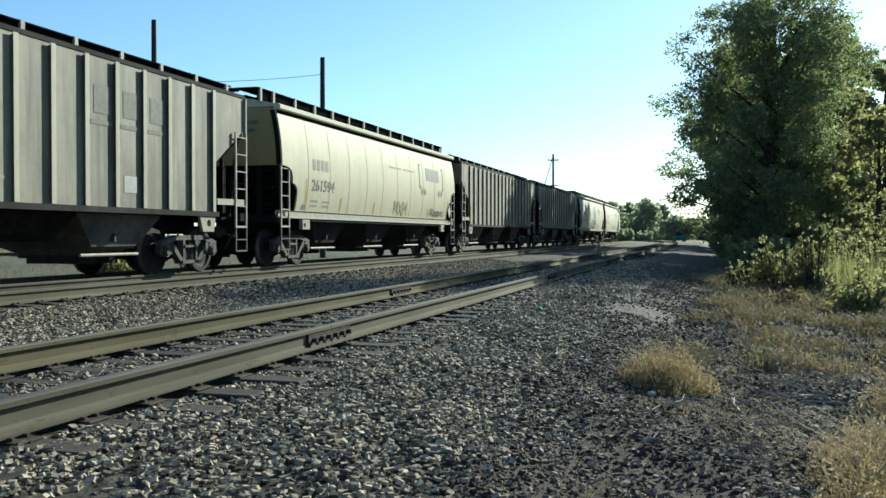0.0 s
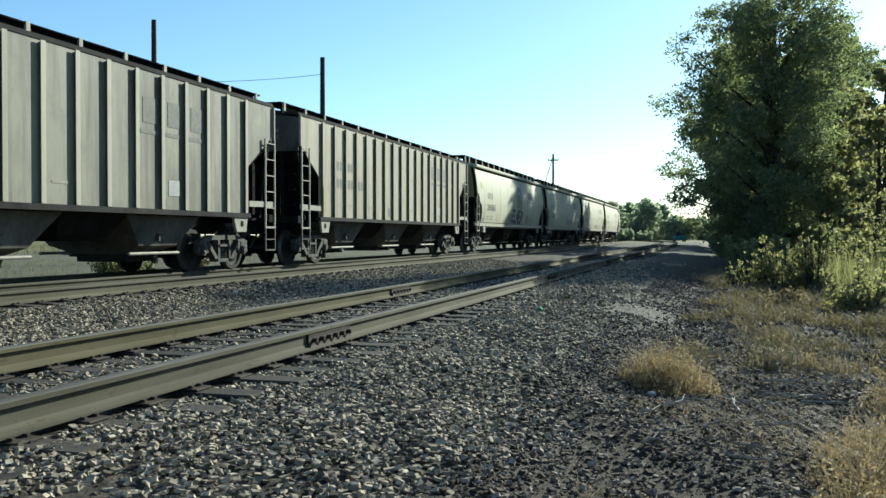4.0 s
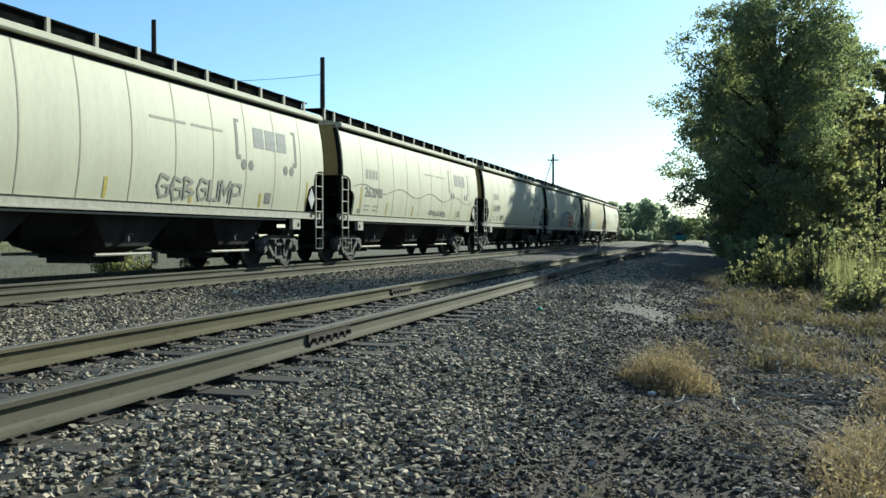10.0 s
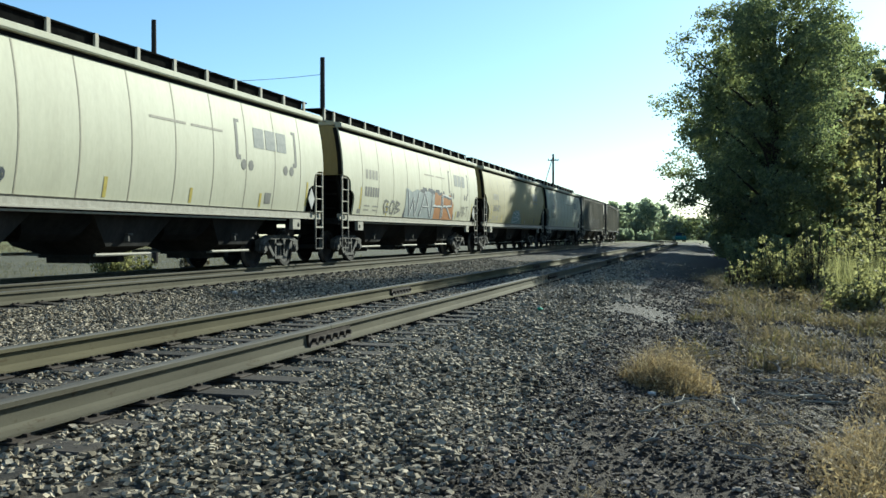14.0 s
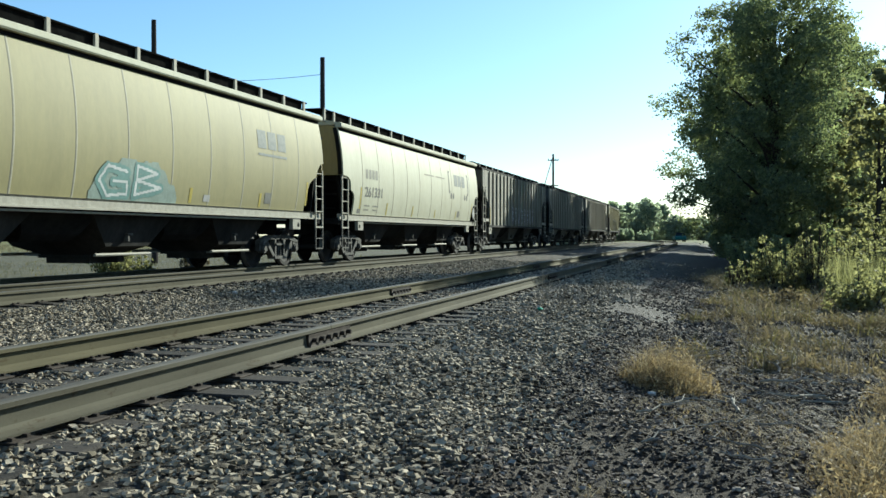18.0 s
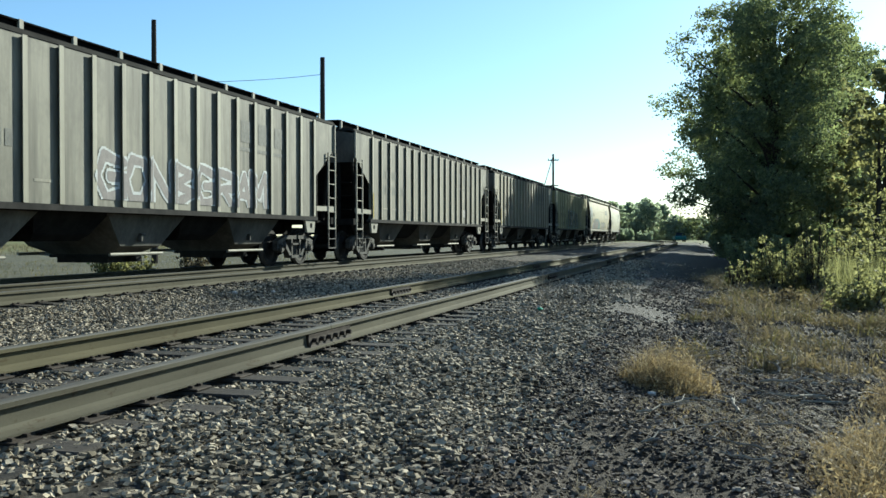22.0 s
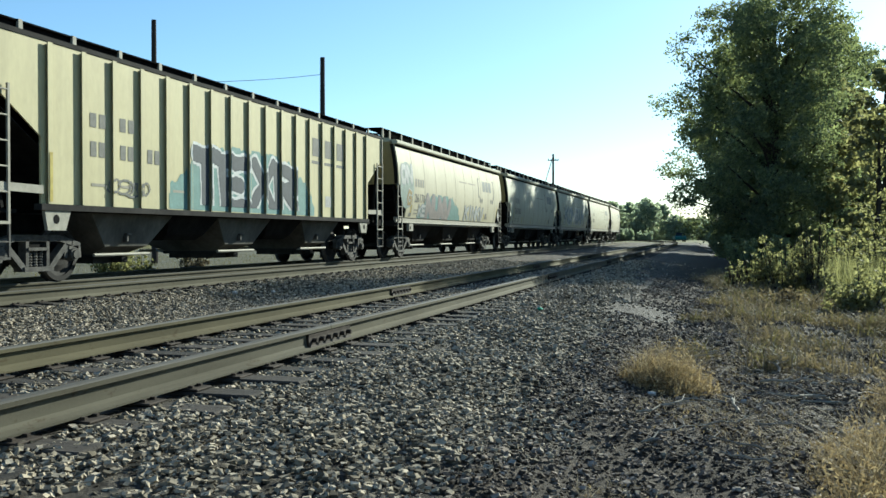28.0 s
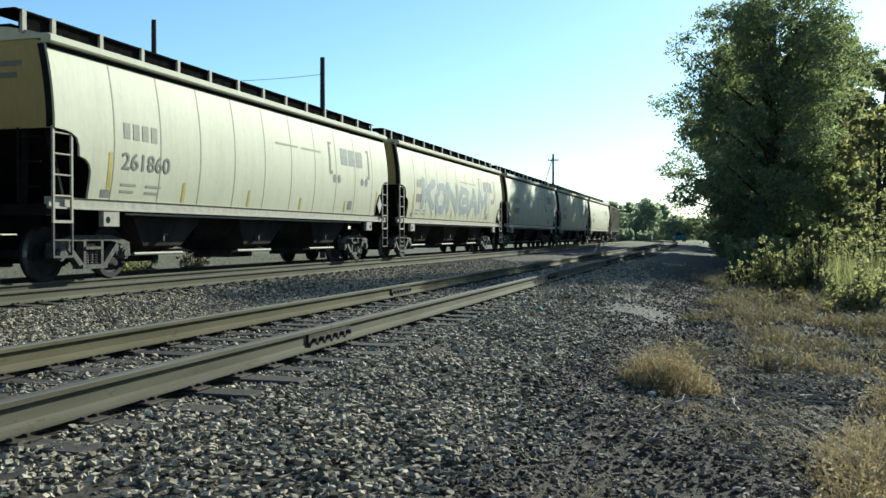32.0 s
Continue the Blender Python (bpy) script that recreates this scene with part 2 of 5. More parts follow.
def raw(name, verts, faces, material, parent=None, smooth=False):
    """A mesh from arrays: verts (n,3), faces (m,3 or 4)."""
    verts, faces = np.asarray(verts, np.float32), np.asarray(faces, np.int32)
    me = bpy.data.meshes.new(name)
    k = faces.shape[1]
    me.vertices.add(len(verts)); me.vertices.foreach_set("co", verts.ravel())
    me.loops.add(faces.size); me.loops.foreach_set("vertex_index", faces.ravel())
    me.polygons.add(len(faces))
    me.polygons.foreach_set("loop_start", np.arange(0, faces.size, k, dtype=np.int32))
    me.polygons.foreach_set("use_smooth", np.full(len(faces), smooth))
    me.update(calc_edges=True)
    me.materials.append(material)
    ob = new(name, me)
    ob.parent = parent
    return ob


def box(bm, c, s, m=None, bevel=0.0):
    r = bmesh.ops.create_cube(bm, size=1, matrix=(m or Matrix()) @ Matrix.Translation(c) @ Matrix.Diagonal((*s, 1)))
    if bevel:
        es = {e for v in r["verts"] for e in v.link_edges}
        bmesh.ops.bevel(bm, geom=list(es), offset=bevel, segments=1, affect="EDGES")


def tube(bm, a, b, r, r2=None, seg=8):
    a, b = Vector(a), Vector(b)
    d = b - a
    m = Matrix.Translation((a + b) / 2) @ d.to_track_quat("Z", "Y").to_matrix().to_4x4()
    bmesh.ops.create_cone(bm, cap_ends=True, segments=seg, radius1=r, radius2=r if r2 is None else r2, depth=d.length, matrix=m)


def bar(bm, a, b, w, h):
    """A square bar from a to b; w across, h the other way."""
    a, b = Vector(a), Vector(b)
    d = b - a
    m = Matrix.Translation((a + b) / 2) @ d.to_track_quat("Z", "Y").to_matrix().to_4x4()
    bmesh.ops.create_cube(bm, size=1, matrix=m @ Matrix.Diagonal((w, h, d.length, 1)))


def loft(bm, rings, close=True, caps=True):
    """Skin equal rings of points."""
    vs = [[bm.verts.new(p) for p in r] for r in rings]
    n = len(rings[0])
    for a, b in zip(vs, vs[1:]):
        for i in range(n if close else n - 1):
            j = (i + 1) % n
            bm.faces.new((a[i], a[j], b[j], b[i]))
    if caps:
        bm.faces.new(vs[0][::-1]); bm.faces.new(vs[-1])
    return vs


def prism(bm, poly, axis, a, b):
    """A polygon of 2D points pushed along axis x or y from a to b."""
    def at(p, v):
        return (v, p[0], p[1]) if axis == "x" else (p[0], v, p[1])
    loft(bm, [[at(p, a) for p in poly], [at(p, b) for p in poly]])


def lathe(bm, prof, seg, m):
    """A profile of (radius, along) turned round the local z axis."""
    rings = [[m @ Vector((r * math.cos(2 * math.pi * i / seg), r * math.sin(2 * math.pi * i / seg), h)) for i in range(seg)] for r, h in prof]
    loft(bm, rings, True, True)


def tidy(bm):
    bmesh.ops.recalc_face_normals(bm, faces=bm.faces)
    return bm


def paint_of(name, colour):
    return plain(name, tuple(0.75 * c for c in colour), colour, 4, 0.65)


M["spray_teal"] = paint_of("teal_spray_paint", (0.17, 0.29, 0.26))
M["spray_teal_pale"] = paint_of("pale_teal_spray_paint", (0.27, 0.33, 0.28))
M["spray_leaf"] = paint_of("pale_green_spray_paint", (0.28, 0.31, 0.20))
M["spray_moss"] = paint_of("moss_green_spray_paint", (0.34, 0.36, 0.25))
M["spray_straw"] = paint_of("faded_straw_paint", (0.34, 0.31, 0.15))
M["spray_pale"] = paint_of("faded_white_spray_paint", (0.43, 0.44, 0.41))
M["spray_ochre"] = paint_of("faded_ochre_spray_paint", (0.31, 0.24, 0.10))
M["spray_white"] = paint_of("white_spray_paint", (0.60, 0.61, 0.58))
M["spray_orange"] = paint_of("orange_spray_paint", (0.36, 0.15, 0.035))
M["spray_grey"] = paint_of("blue_grey_spray_paint", (0.20, 0.23, 0.235))
M["spray_pink"] = paint_of("faded_pink_spray_paint", (0.275, 0.245, 0.225))
M["spray_blue"] = paint_of("pale_blue_spray_paint", (0.29, 0.325, 0.31))
M["spray_slate"] = paint_of("slate_spray_paint", (0.07, 0.08, 0.09))
M["mark_white"] = paint_of("white_stencil_patch", (0.42, 0.41, 0.38))
M["car_teal"] = plain("teal_car_paint", (0.015, 0.10, 0.10), (0.025, 0.14, 0.14), 3, 0.3)
M["glass_dark"] = plain("dark_window_glass", (0.01, 0.012, 0.014), (0.02, 0.022, 0.025), 2, 0.1)
M["green_scrap"] = plain("green_plastic", (0.02, 0.22, 0.13), (0.03, 0.30, 0.18), 8, 0.4)
M["rubber"] = plain("black_tyre_rubber", (0.012, 0.012, 0.012), (0.025, 0.025, 0.025), 6, 0.9)

# ---- ground and tracks ----
CURVE_START, CURVE_R, CURVE_X = 98.0, 260.0, -268.0


def along(x, s):
    """The place and heading at s metres along the railway, x metres across it: straight, then a curve to the left."""
    if s <= CURVE_START:
        return Vector((x, s, 0)), 0.0
    a = (s - CURVE_START) / CURVE_R
    r = x - CURVE_X
    return Vector((CURVE_X + r * math.cos(a), CURVE_START + r * math.sin(a), 0)), a


def smooth(a, b, v):
    t = np.clip((v - a) / (b - a), 0, 1)
    return t * t * (3 - 2 * t)


NEAR_RAILS = (-3.21, -4.717)
TRAIN_RAILS = (-10.80, -12.307)
SPARE_RAIL = -9.43
TRAIN_X = sum(TRAIN_RAILS) / 2


def height(x, y):
    """The ground's height: ballast beds level with the ties, a lower dirt strip beside them."""
    x, y = np.asarray(x, float), np.asarray(y, float)
    h = -0.03 - 0.27 * smooth(-2.3, 0.3, x) - 0.10 * np.exp(-((x + 7.2) / 1.1) ** 2) - 0.35 * smooth(-14.0, -17.0, x)
    h = h + 0.55 * smooth(3.2, 9.0, x) * smooth(8, 20, y)
    w = 0.022 * np.sin(3.1 * x + 1.7 * np.sin(1.3 * y)) + 0.02 * np.sin(2.3 * y + 2.1 * np.sin(0.9 * x)) + 0.012 * np.sin(7.3 * x + 5.1 * y)
    return h + w * np.where(x < -2.4, 0.25, 1.0)


def graded(lo, hi, step, far, grow=1.35):
    mid = np.arange(lo, hi + step / 2, step)
    out, d, v = [], step, 0.0
    while v < far:
        d *= grow
        v += d
        out.append(v)
    out = np.array(out)
    return np.concatenate((lo - out[::-1], mid, hi + out))


def ground():
    xs, ys = graded(-17, 9, 0.2, 4200), graded(-6, 31, 0.2, 4200)
    gx, gy = np.meshgrid(xs, ys)
    v = np.stack((gx, gy, height(gx, gy)), -1).reshape(-1, 3)
    i = np.arange(len(ys) - 1)[:, None] * len(xs) + np.arange(len(xs) - 1)[None]
    f = np.stack((i, i + 1, i + 1 + len(xs), i + len(xs)), -1).reshape(-1, 4)
    tagged(raw("ground", v, f, M["ground"], smooth=True), "grey ballast and dark trodden dirt beside the tracks", "ground", kind="structure")


ground()
RAIL_PROFILE = [(-0.070, 0.0), (0.070, 0.0), (0.070, 0.014), (0.022, 0.030), (0.008, 0.050), (0.008, 0.138), (0.014, 0.144), (0.038, 0.150),
                (0.038, 0.178), (0.030, 0.187), (-0.030, 0.187), (-0.038, 0.178), (-0.038, 0.150), (-0.014, 0.144), (-0.008, 0.138), (-0.008, 0.050), (-0.022, 0.030), (-0.070, 0.014)]


def rail_mesh(x, s0, s1, lift=0.003, tall=1.0):
    bm = bmesh.new()
    steps = [s0, *[s for s in np.arange(4, 230, 4.0) if s0 < s < s1], s1]
    rings = []
    for s in steps:
        p, a = along(x, s)
        c, d = math.cos(a), math.sin(a)
        rings.append([(p.x + q * c, p.y + q * d, lift + tall * z) for q, z in RAIL_PROFILE])
    loft(bm, rings)
    for f in bm.faces:
        f.material_index = 1 if f.calc_center_median().z > lift + 0.169 * tall and abs(f.normal.y) < 0.9 else 0
    return tidy(bm)


def track(name, label, rails, lift=0.003, tall=1.0):
    """A track: rails cut at their joints, wooden ties, joint bars with bolts."""
    root = tagged(new(name), label, "railway track", kind="structure")
    for x, cuts in rails:
        marks = [-40.0, *cuts, 215.0]
        for a, b in zip(marks, marks[1:]):
            part("rail", rail_mesh(x, a + 0.004, b - 0.004, lift, tall), [M["rail_olive" if x == NEAR_RAILS[1] else "rail_side"], M["rail_head"]], root, "rusty rail with a worn top")
        for c in cuts:
            bm = bmesh.new()
            for side in (-1, 1):
                prism(bm, [(x + side * 0.011, 0.035), (x + side * 0.055, 0.03), (x + side * 0.036, 0.06), (x + side * 0.03, 0.12), (x + side * 0.034, 0.146), (x + side * 0.011, 0.15)], "y", c - 0.46, c + 0.46)
                for k in range(6):
                    y = c - 0.38 + 0.152 * k
                    tube(bm, (x + side * 0.03, y, 0.095), (x + side * 0.075, y, 0.095), 0.019, seg=6)
            part("joint_bar", tidy(bm), M["plate"], root, "dark bolted joint bar")
    return root


near_track = track("railway_track_near", "empty siding track with rusty rails on old ties", [(NEAR_RAILS[0], (7.55, 19.5, 31.0, 43.0)), (NEAR_RAILS[1], (14.0, 26.0, 38.0))], 0.022, 0.9)
main_track = track("railway_track_main", "main line track that carries the train", [(TRAIN_RAILS[0], ()), (TRAIN_RAILS[1], ())])
tagged(link("spare_rail", rail_mesh(SPARE_RAIL, -40, 120), [M["rail_side"], M["rail_head"]]), "long rusty rail lying on the tie ends beside the train", "rail", kind="structure")


def tie_mesh(length):
    bm = bmesh.new()
    box(bm, (0, 0, -0.085), (length, 0.22, 0.17), None, 0.012)
    me = bpy.data.meshes.new("tie")
    bm.to_mesh(me); bm.free()
    me.materials.append(M["tie"])
    return me


def plate_mesh():
    bm = bmesh.new()
    box(bm, (0, 0, 0.004), (0.30, 0.18, 0.014), None, 0.004)
    for x in (-0.085, 0.085):
        for y in (-0.05, 0.05):
            box(bm, (x, y * (1 if x > 0 else -1), 0.016), (0.03, 0.022, 0.022))
    me = bpy.data.meshes.new("tie_plate")
    bm.to_mesh(me); bm.free()
    me.materials.append(M["plate"])
    return me


def lay_ties(root, cx, length, s0, s1, step, rails, plates_to):
    rng = random.Random(int(abs(cx) * 100))
    tm, pm = tie_mesh(length), plate_mesh()
    s = s0
    while s < s1:
        p, a = along(cx + rng.uniform(-0.05, 0.05), s)
        t = new("tie", tm)
        t.parent = root
        t.matrix_local = Matrix.Translation((p.x, p.y, rng.uniform(-0.012, 0.0))) @ Matrix.Rotation(a + rng.uniform(-0.012, 0.012), 4, "Z")
        if s < plates_to:
            for r in rails:
                q, a = along(r, s)
                t = new("tie_plate", pm)
                t.parent = root
                t.matrix_local = Matrix.Translation((q.x, q.y, 0.0)) @ Matrix.Rotation(a, 4, "Z")
        s += step + rng.uniform(-0.03, 0.03)


# ---- freight wagons ----
RAIL_Z = RAIL_TOP
SIDE = [(float(z), float(1.59 - (0.15 * ((2.45 - z) / 1.2) ** 2 if z < 2.45 else 0.165 * ((z - 2.45) / 1.39) ** 2))) for z in np.linspace(1.25, 3.84, 38)]


def side_x(z):
    return float(np.interp(z, [p[0] for p in SIDE], [p[1] for p in SIDE]))


def build_truck(car, y):
    """A two-axle truck: bolster, two cast side frames with springs and bearing caps, two wheelsets."""
    bm = bmesh.new()
    box(bm, (0, 0, 0.62), (2.1, 0.36, 0.20), None, 0.03)
    box(bm, (0, 0, 0.76), (0.8, 0.3, 0.14))
    for s in (-1, 1):
        box(bm, (0, s * 0.42, 0.33), (1.7, 0.10, 0.09))
        for x in (-0.753, 0.753):
            box(bm, (x, s * 0.415, 0.40), (0.10, 0.06, 0.30))
    truck = part("truck", bm, M["black"], car, "black cast truck bolster")
    truck.location = (0, y, 0)
    for s in (-1, 1):
        bm = bmesh.new()
        X = s * 1.02
        def b2(p, q, w, h=0.15):
            bar(bm, (X, p[0], p[1]), (X, q[0], q[1]), h, w)
        b2((-0.52, 0.735), (0.52, 0.735), 0.10)
        for e in (-1, 1):
            b2((e * 0.50, 0.74), (e * 0.86, 0.66), 0.10)
            b2((e * 0.84, 0.665), (e * 1.05, 0.60), 0.11)
            b2((e * 1.03, 0.63), (e * 1.06, 0.40), 0.09, 0.12)
            b2((e * 0.73, 0.66), (e * 0.70, 0.40), 0.08, 0.12)
            b2((e * 0.70, 0.62), (e * 0.30, 0.24), 0.10)
            b2((e * 0.24, 0.26), (e * 0.24, 0.72), 0.07)
            tube(bm, (X - s * 0.06, e * 0.89, 0.457), (X + s * 0.10, e * 0.89, 0.457), 0.11, seg=12)
            tube(bm, (X + s * 0.10, e * 0.89, 0.457), (X + s * 0.13, e * 0.89, 0.457), 0.075, seg=10)
            box(bm, (X, e * 0.89, 0.575), (0.15, 0.24, 0.06))
        b2((-0.34, 0.235), (0.34, 0.235), 0.075, 0.22)
        b2((-0.24, 0.56), (0.24, 0.56), 0.05, 0.2)
        part("side_frame", bm, M["iron"], truck, "dusty grey cast side frame")
        for k in (-0.13, 0.0, 0.13):
            bm = bmesh.new()
            lathe(bm, [(0.058 if j % 2 else 0.04, 0.272 + 0.0225 * j) for j in range(13)], 7, Matrix.Translation((X, k, 0)))
            part("spring", bm, M["iron"], truck)
    for e in (-1, 1):
        bm = bmesh.new()
        m = Matrix.Rotation(radians(90), 4, "Y")
        tube(bm, (-0.98, 0, 0), (0.98, 0, 0), 0.075, seg=12)
        for s in (-1, 1):
            prof = [(0.09, 0.055), (0.19, 0.05), (0.30, 0.02), (0.37, 0.035), (0.375, 0.06), (0.457, 0.06), (0.462, -0.035), (0.487, -0.045), (0.49, -0.07), (0.375, -0.075), (0.35, -0.02), (0.20, 0.0), (0.09, -0.05)]
            lathe(bm, prof, 22, Matrix.Translation((s * 0.753, 0, 0)) @ m @ Matrix.Diagonal((1, 1, s, 1)))
        tidy(bm)
        for f in bm.faces:
            c = f.calc_center_median()
            r = math.hypot(c.y, c.z)
            f.material_index = 1 if r > 0.40 and abs(f.normal.x) < 0.5 and r < 0.465 else 0
        w = part("wheelset", bm, [M["wheel"], M["tread"]], truck, "steel wheels with bright worn treads")
        w.location = (0, e * 0.89, 0.457)
    return truck


def build_running_gear(car, h):
    """Centre sill, couplers and trucks. h: half the body's length."""
    bm = bmesh.new()
    box(bm, (0, 0, 0.98), (0.42, 2 * h - 0.1, 0.34))
    part("center_sill", bm, M["black"], car)
    for e in (-1, 1):
        bm = bmesh.new()
        box(bm, (0, e * (h + 0.15), 0.86), (0.18, 0.42, 0.16), None, 0.02)
        box(bm, (0.05, e * (h + 0.46), 0.86), (0.32, 0.28, 0.28), None, 0.05)
        box(bm, (-0.1, e * (h + 0.58), 0.86), (0.12, 0.14, 0.26), None, 0.03)
        tube(bm, (0.30, e * (h + 0.05), 0.80), (0.34, e * (h + 0.52), 0.45), 0.028)
        part("coupler", bm, M["plate"], car, "rusty knuckle coupler with an air hose")
        build_truck(car, e * (h - 1.68))


def build_hopper(car, y, half, material, foot):
    """One discharge bay: a funnel whose skirt turns in under the side, with steep lower plates, an outlet gate and its slide rails."""
    def ring(x, w, z):
        return [(-x, y - w, z), (x, y - w, z), (x, y + w, z), (-x, y + w, z)]
    bm = bmesh.new()
    loft(bm, [ring(1.20, half, 1.17), ring(1.02, 0.66, 0.58), ring(foot, 0.46, 0.42)])
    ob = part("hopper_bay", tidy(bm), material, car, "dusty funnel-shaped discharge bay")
    # Skirt is black to paint in the shade on its downward slope.
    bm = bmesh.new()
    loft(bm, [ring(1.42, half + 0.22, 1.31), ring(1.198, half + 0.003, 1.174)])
    part("bay_skirt", tidy(bm), M["black"], ob, "skirt turned in under the side, its shade coloured black")
    for s in (-1, 1):
        x = s * 1.11
        bm = bmesh.new()
        box(bm, (x, y - 0.1, 0.80), (0.10, 0.16, 0.05), None, 0.01)
        box(bm, (x, y - 0.16, 0.72), (0.10, 0.06, 0.12), None, 0.01)
        part("gate_bracket", bm, M["iron"], ob, "small dusty bracket on the bay")
    bm = bmesh.new()
    box(bm, (0, y, 0.39), (2 * foot + 0.1, 1.0, 0.06))
    box(bm, (0, y, 0.31), (2 * foot - 0.1, 0.8, 0.10))
    for s in (-1, 1):
        box(bm, (s * (foot + 0.10), y + 0.22, 0.33), (0.22, 0.20, 0.12), None, 0.02)
    gate = part("outlet_gate", tidy(bm), M["hopper"], ob, "dark outlet gate")
    for s in (-1, 1):
        bm = bmesh.new()
        tube(bm, (s * 1.0, y - 0.95, 0.43), (s * 1.0, y + 0.75, 0.43), 0.030)
        bar(bm, (s * (foot + 0.02), y - 0.4, 0.40), (s * 1.0, y - 0.4, 0.42), 0.04, 0.04)
        bar(bm, (s * (foot + 0.02), y + 0.4, 0.40), (s * 1.0, y + 0.4, 0.42), 0.04, 0.04)
        part("slide_rail", bm, M["white"], gate, "pale slide rail of the outlet gate")


def build_bays(car, pitch, material, foot):
    """Three discharge bays, with a level saddle plate between each two."""
    for k in (-1, 0, 1):
        build_hopper(car, k * pitch, 1.28, material, foot)
    for k in (-1, 1):
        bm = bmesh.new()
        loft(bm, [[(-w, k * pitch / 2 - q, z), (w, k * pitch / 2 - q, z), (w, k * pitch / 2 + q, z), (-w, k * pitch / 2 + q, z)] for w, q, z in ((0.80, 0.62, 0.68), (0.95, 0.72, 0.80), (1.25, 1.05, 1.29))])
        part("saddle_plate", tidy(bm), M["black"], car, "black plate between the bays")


def build_ladder(car, y0, y1, x, z0, z1, rungs, low, material, e):
    """Side ladder at a corner: a frame of two stiles, rungs, and a sill step below."""
    lo, hi = min(y0, y1), max(y0, y1)
    def frame_bars(name, za, zb, w, material, label=""):
        bm = bmesh.new()
        prism(bm, [(lo, zb), (lo, za), (hi, za), (hi, zb), (hi - w, zb), (hi - w, za + w), (lo + w, za + w), (lo + w, zb)], "x", x - 0.02, x + 0.015)
        return part(name, tidy(bm), material, car, label)
    def rung(parent, z, material):
        bm = bmesh.new()
        tube(bm, (x, lo + 0.01, z), (x, hi - 0.01, z), 0.016, seg=6)
        part("rung", bm, material, parent)
    ladder = frame_bars("ladder", z0, z1, 0.045, material, "off-white side ladder")
    for k in range(rungs - 1):
        rung(ladder, z1 - 0.10 - (z1 - z0 - 0.2) * k / (rungs - 1), material)
    step = frame_bars("sill_step", low, z0 - 0.002, 0.035, M["iron"])
    rung(step, (low + z0) / 2, M["iron"])


def paint_on(car, name, y0, y1, z0, z1, cell, inside, surface, material, label="", lift=0.006):
    """Paint of any outline: the small squares of the side for which inside(y, z) holds, lying on surface(y, z)."""
    ny, nz = max(1, round((y1 - y0) / cell)), max(1, round((z1 - z0) / cell))
    ys, zs = np.linspace(y0, y1, ny + 1), np.linspace(z0, z1, nz + 1)
    gy, gz = np.meshgrid(ys, zs)
    gx = surface(gy, gz) + lift
    cy, cz = np.meshgrid((ys[1:] + ys[:-1]) / 2, (zs[1:] + zs[:-1]) / 2)
    spans = np.ptp(np.stack((gx[:-1, :-1], gx[:-1, 1:])), axis=0) < 0.03
    keep = inside(cy, cz) & spans
    r, c = np.nonzero(keep)
    i = r * (ny + 1) + c
    if not len(i):
        return None
    f = np.stack((i, i + 1, i + ny + 2, i + ny + 1), -1)
    ob = raw(name, np.stack((gx, gy, gz), -1).reshape(-1, 3), f, material, car)
    bm = bmesh.new()
    bm.from_mesh(ob.data)
    bmesh.ops.delete(bm, geom=[v for v in bm.verts if not v.link_faces], context="VERTS")
    bm.to_mesh(ob.data)
    bm.free()
    if label:
        ob["label"] = label
    return ob


def round_side(y, z):
    return np.interp(z, [p[0] for p in SIDE], [p[1] for p in SIDE])


RIB_HALF = 8.53
RIBS = {"B": (18, 1.45), "C": (18, 1.45)}     # posts on a side, and the first one's distance from the end


def ribbed_side(kind):
    """Panel face, or a post's outer face, of a rib-sided wagon."""
    n, first = RIBS[kind]
    pitch = (2 * RIB_HALF - 2 * first) / (n - 1)
    def at(y, z):
        d = np.abs((y + RIB_HALF - first + pitch / 2) % pitch - pitch / 2)
        return np.where(d < 0.056, 1.538, 1.475)
    return at


def strokes(lines, width, wave=0.0):
    """A test for points within width of any of the lines (y0, z0, y1, z1)."""
    L = np.asarray(lines, float)
    def inside(y, z):
        best = np.full(y.shape, 9.0)
        for a, b, c, d in L:
            t = np.clip(((y - a) * (c - a) + (z - b) * (d - b)) / max(1e-6, (c - a) ** 2 + (d - b) ** 2), 0, 1)
            best = np.minimum(best, np.hypot(y - a - t * (c - a), z - b - t * (d - b)))
        return best < width * (1 + wave * np.sin(9 * y + 5 * z))
    return inside


def scribble(y0, y1, z0, z1, n, seed, lean=0.12):
    """Tangled coils and hooks that fill a band."""
    rng = np.random.default_rng(seed)
    n = int(1.6 * n)
    out, w, dz = [], (y1 - y0) / n, z1 - z0
    for k in range(n):
        c, half = y0 + w * (k + 0.5), w * rng.uniform(0.6, 1.05)
        m, v = z0 + rng.uniform(0.38, 0.62) * dz, dz * rng.uniform(0.2, 0.4)
        a0, span, lean = rng.uniform(0, 6.3), rng.uniform(4.0, 9.5), rng.uniform(0.1, 0.5)
        pts = []
        for j in range(17):
            a = a0 + span * j / 16
            q = 1 - 0.4 * j / 16
            pts.append((c + q * half * math.cos(a) + lean * q * v * math.sin(a), m + q * v * math.sin(a)))
        out += [(*p, *q) for p, q in zip(pts, pts[1:])]
    return out


def halo(y0, y1, z0, z1, seed):
    """A ragged sprayed patch, higher in the middle."""
    def inside(y, z):
        u = (y - y0) / (y1 - y0)
        top = z1 - (z1 - z0) * (0.75 * np.abs(2 * u - 1) ** 3) + 0.06 * np.sin(7 * y + seed) + 0.04 * np.sin(19 * y)
        return z < top
    return inside


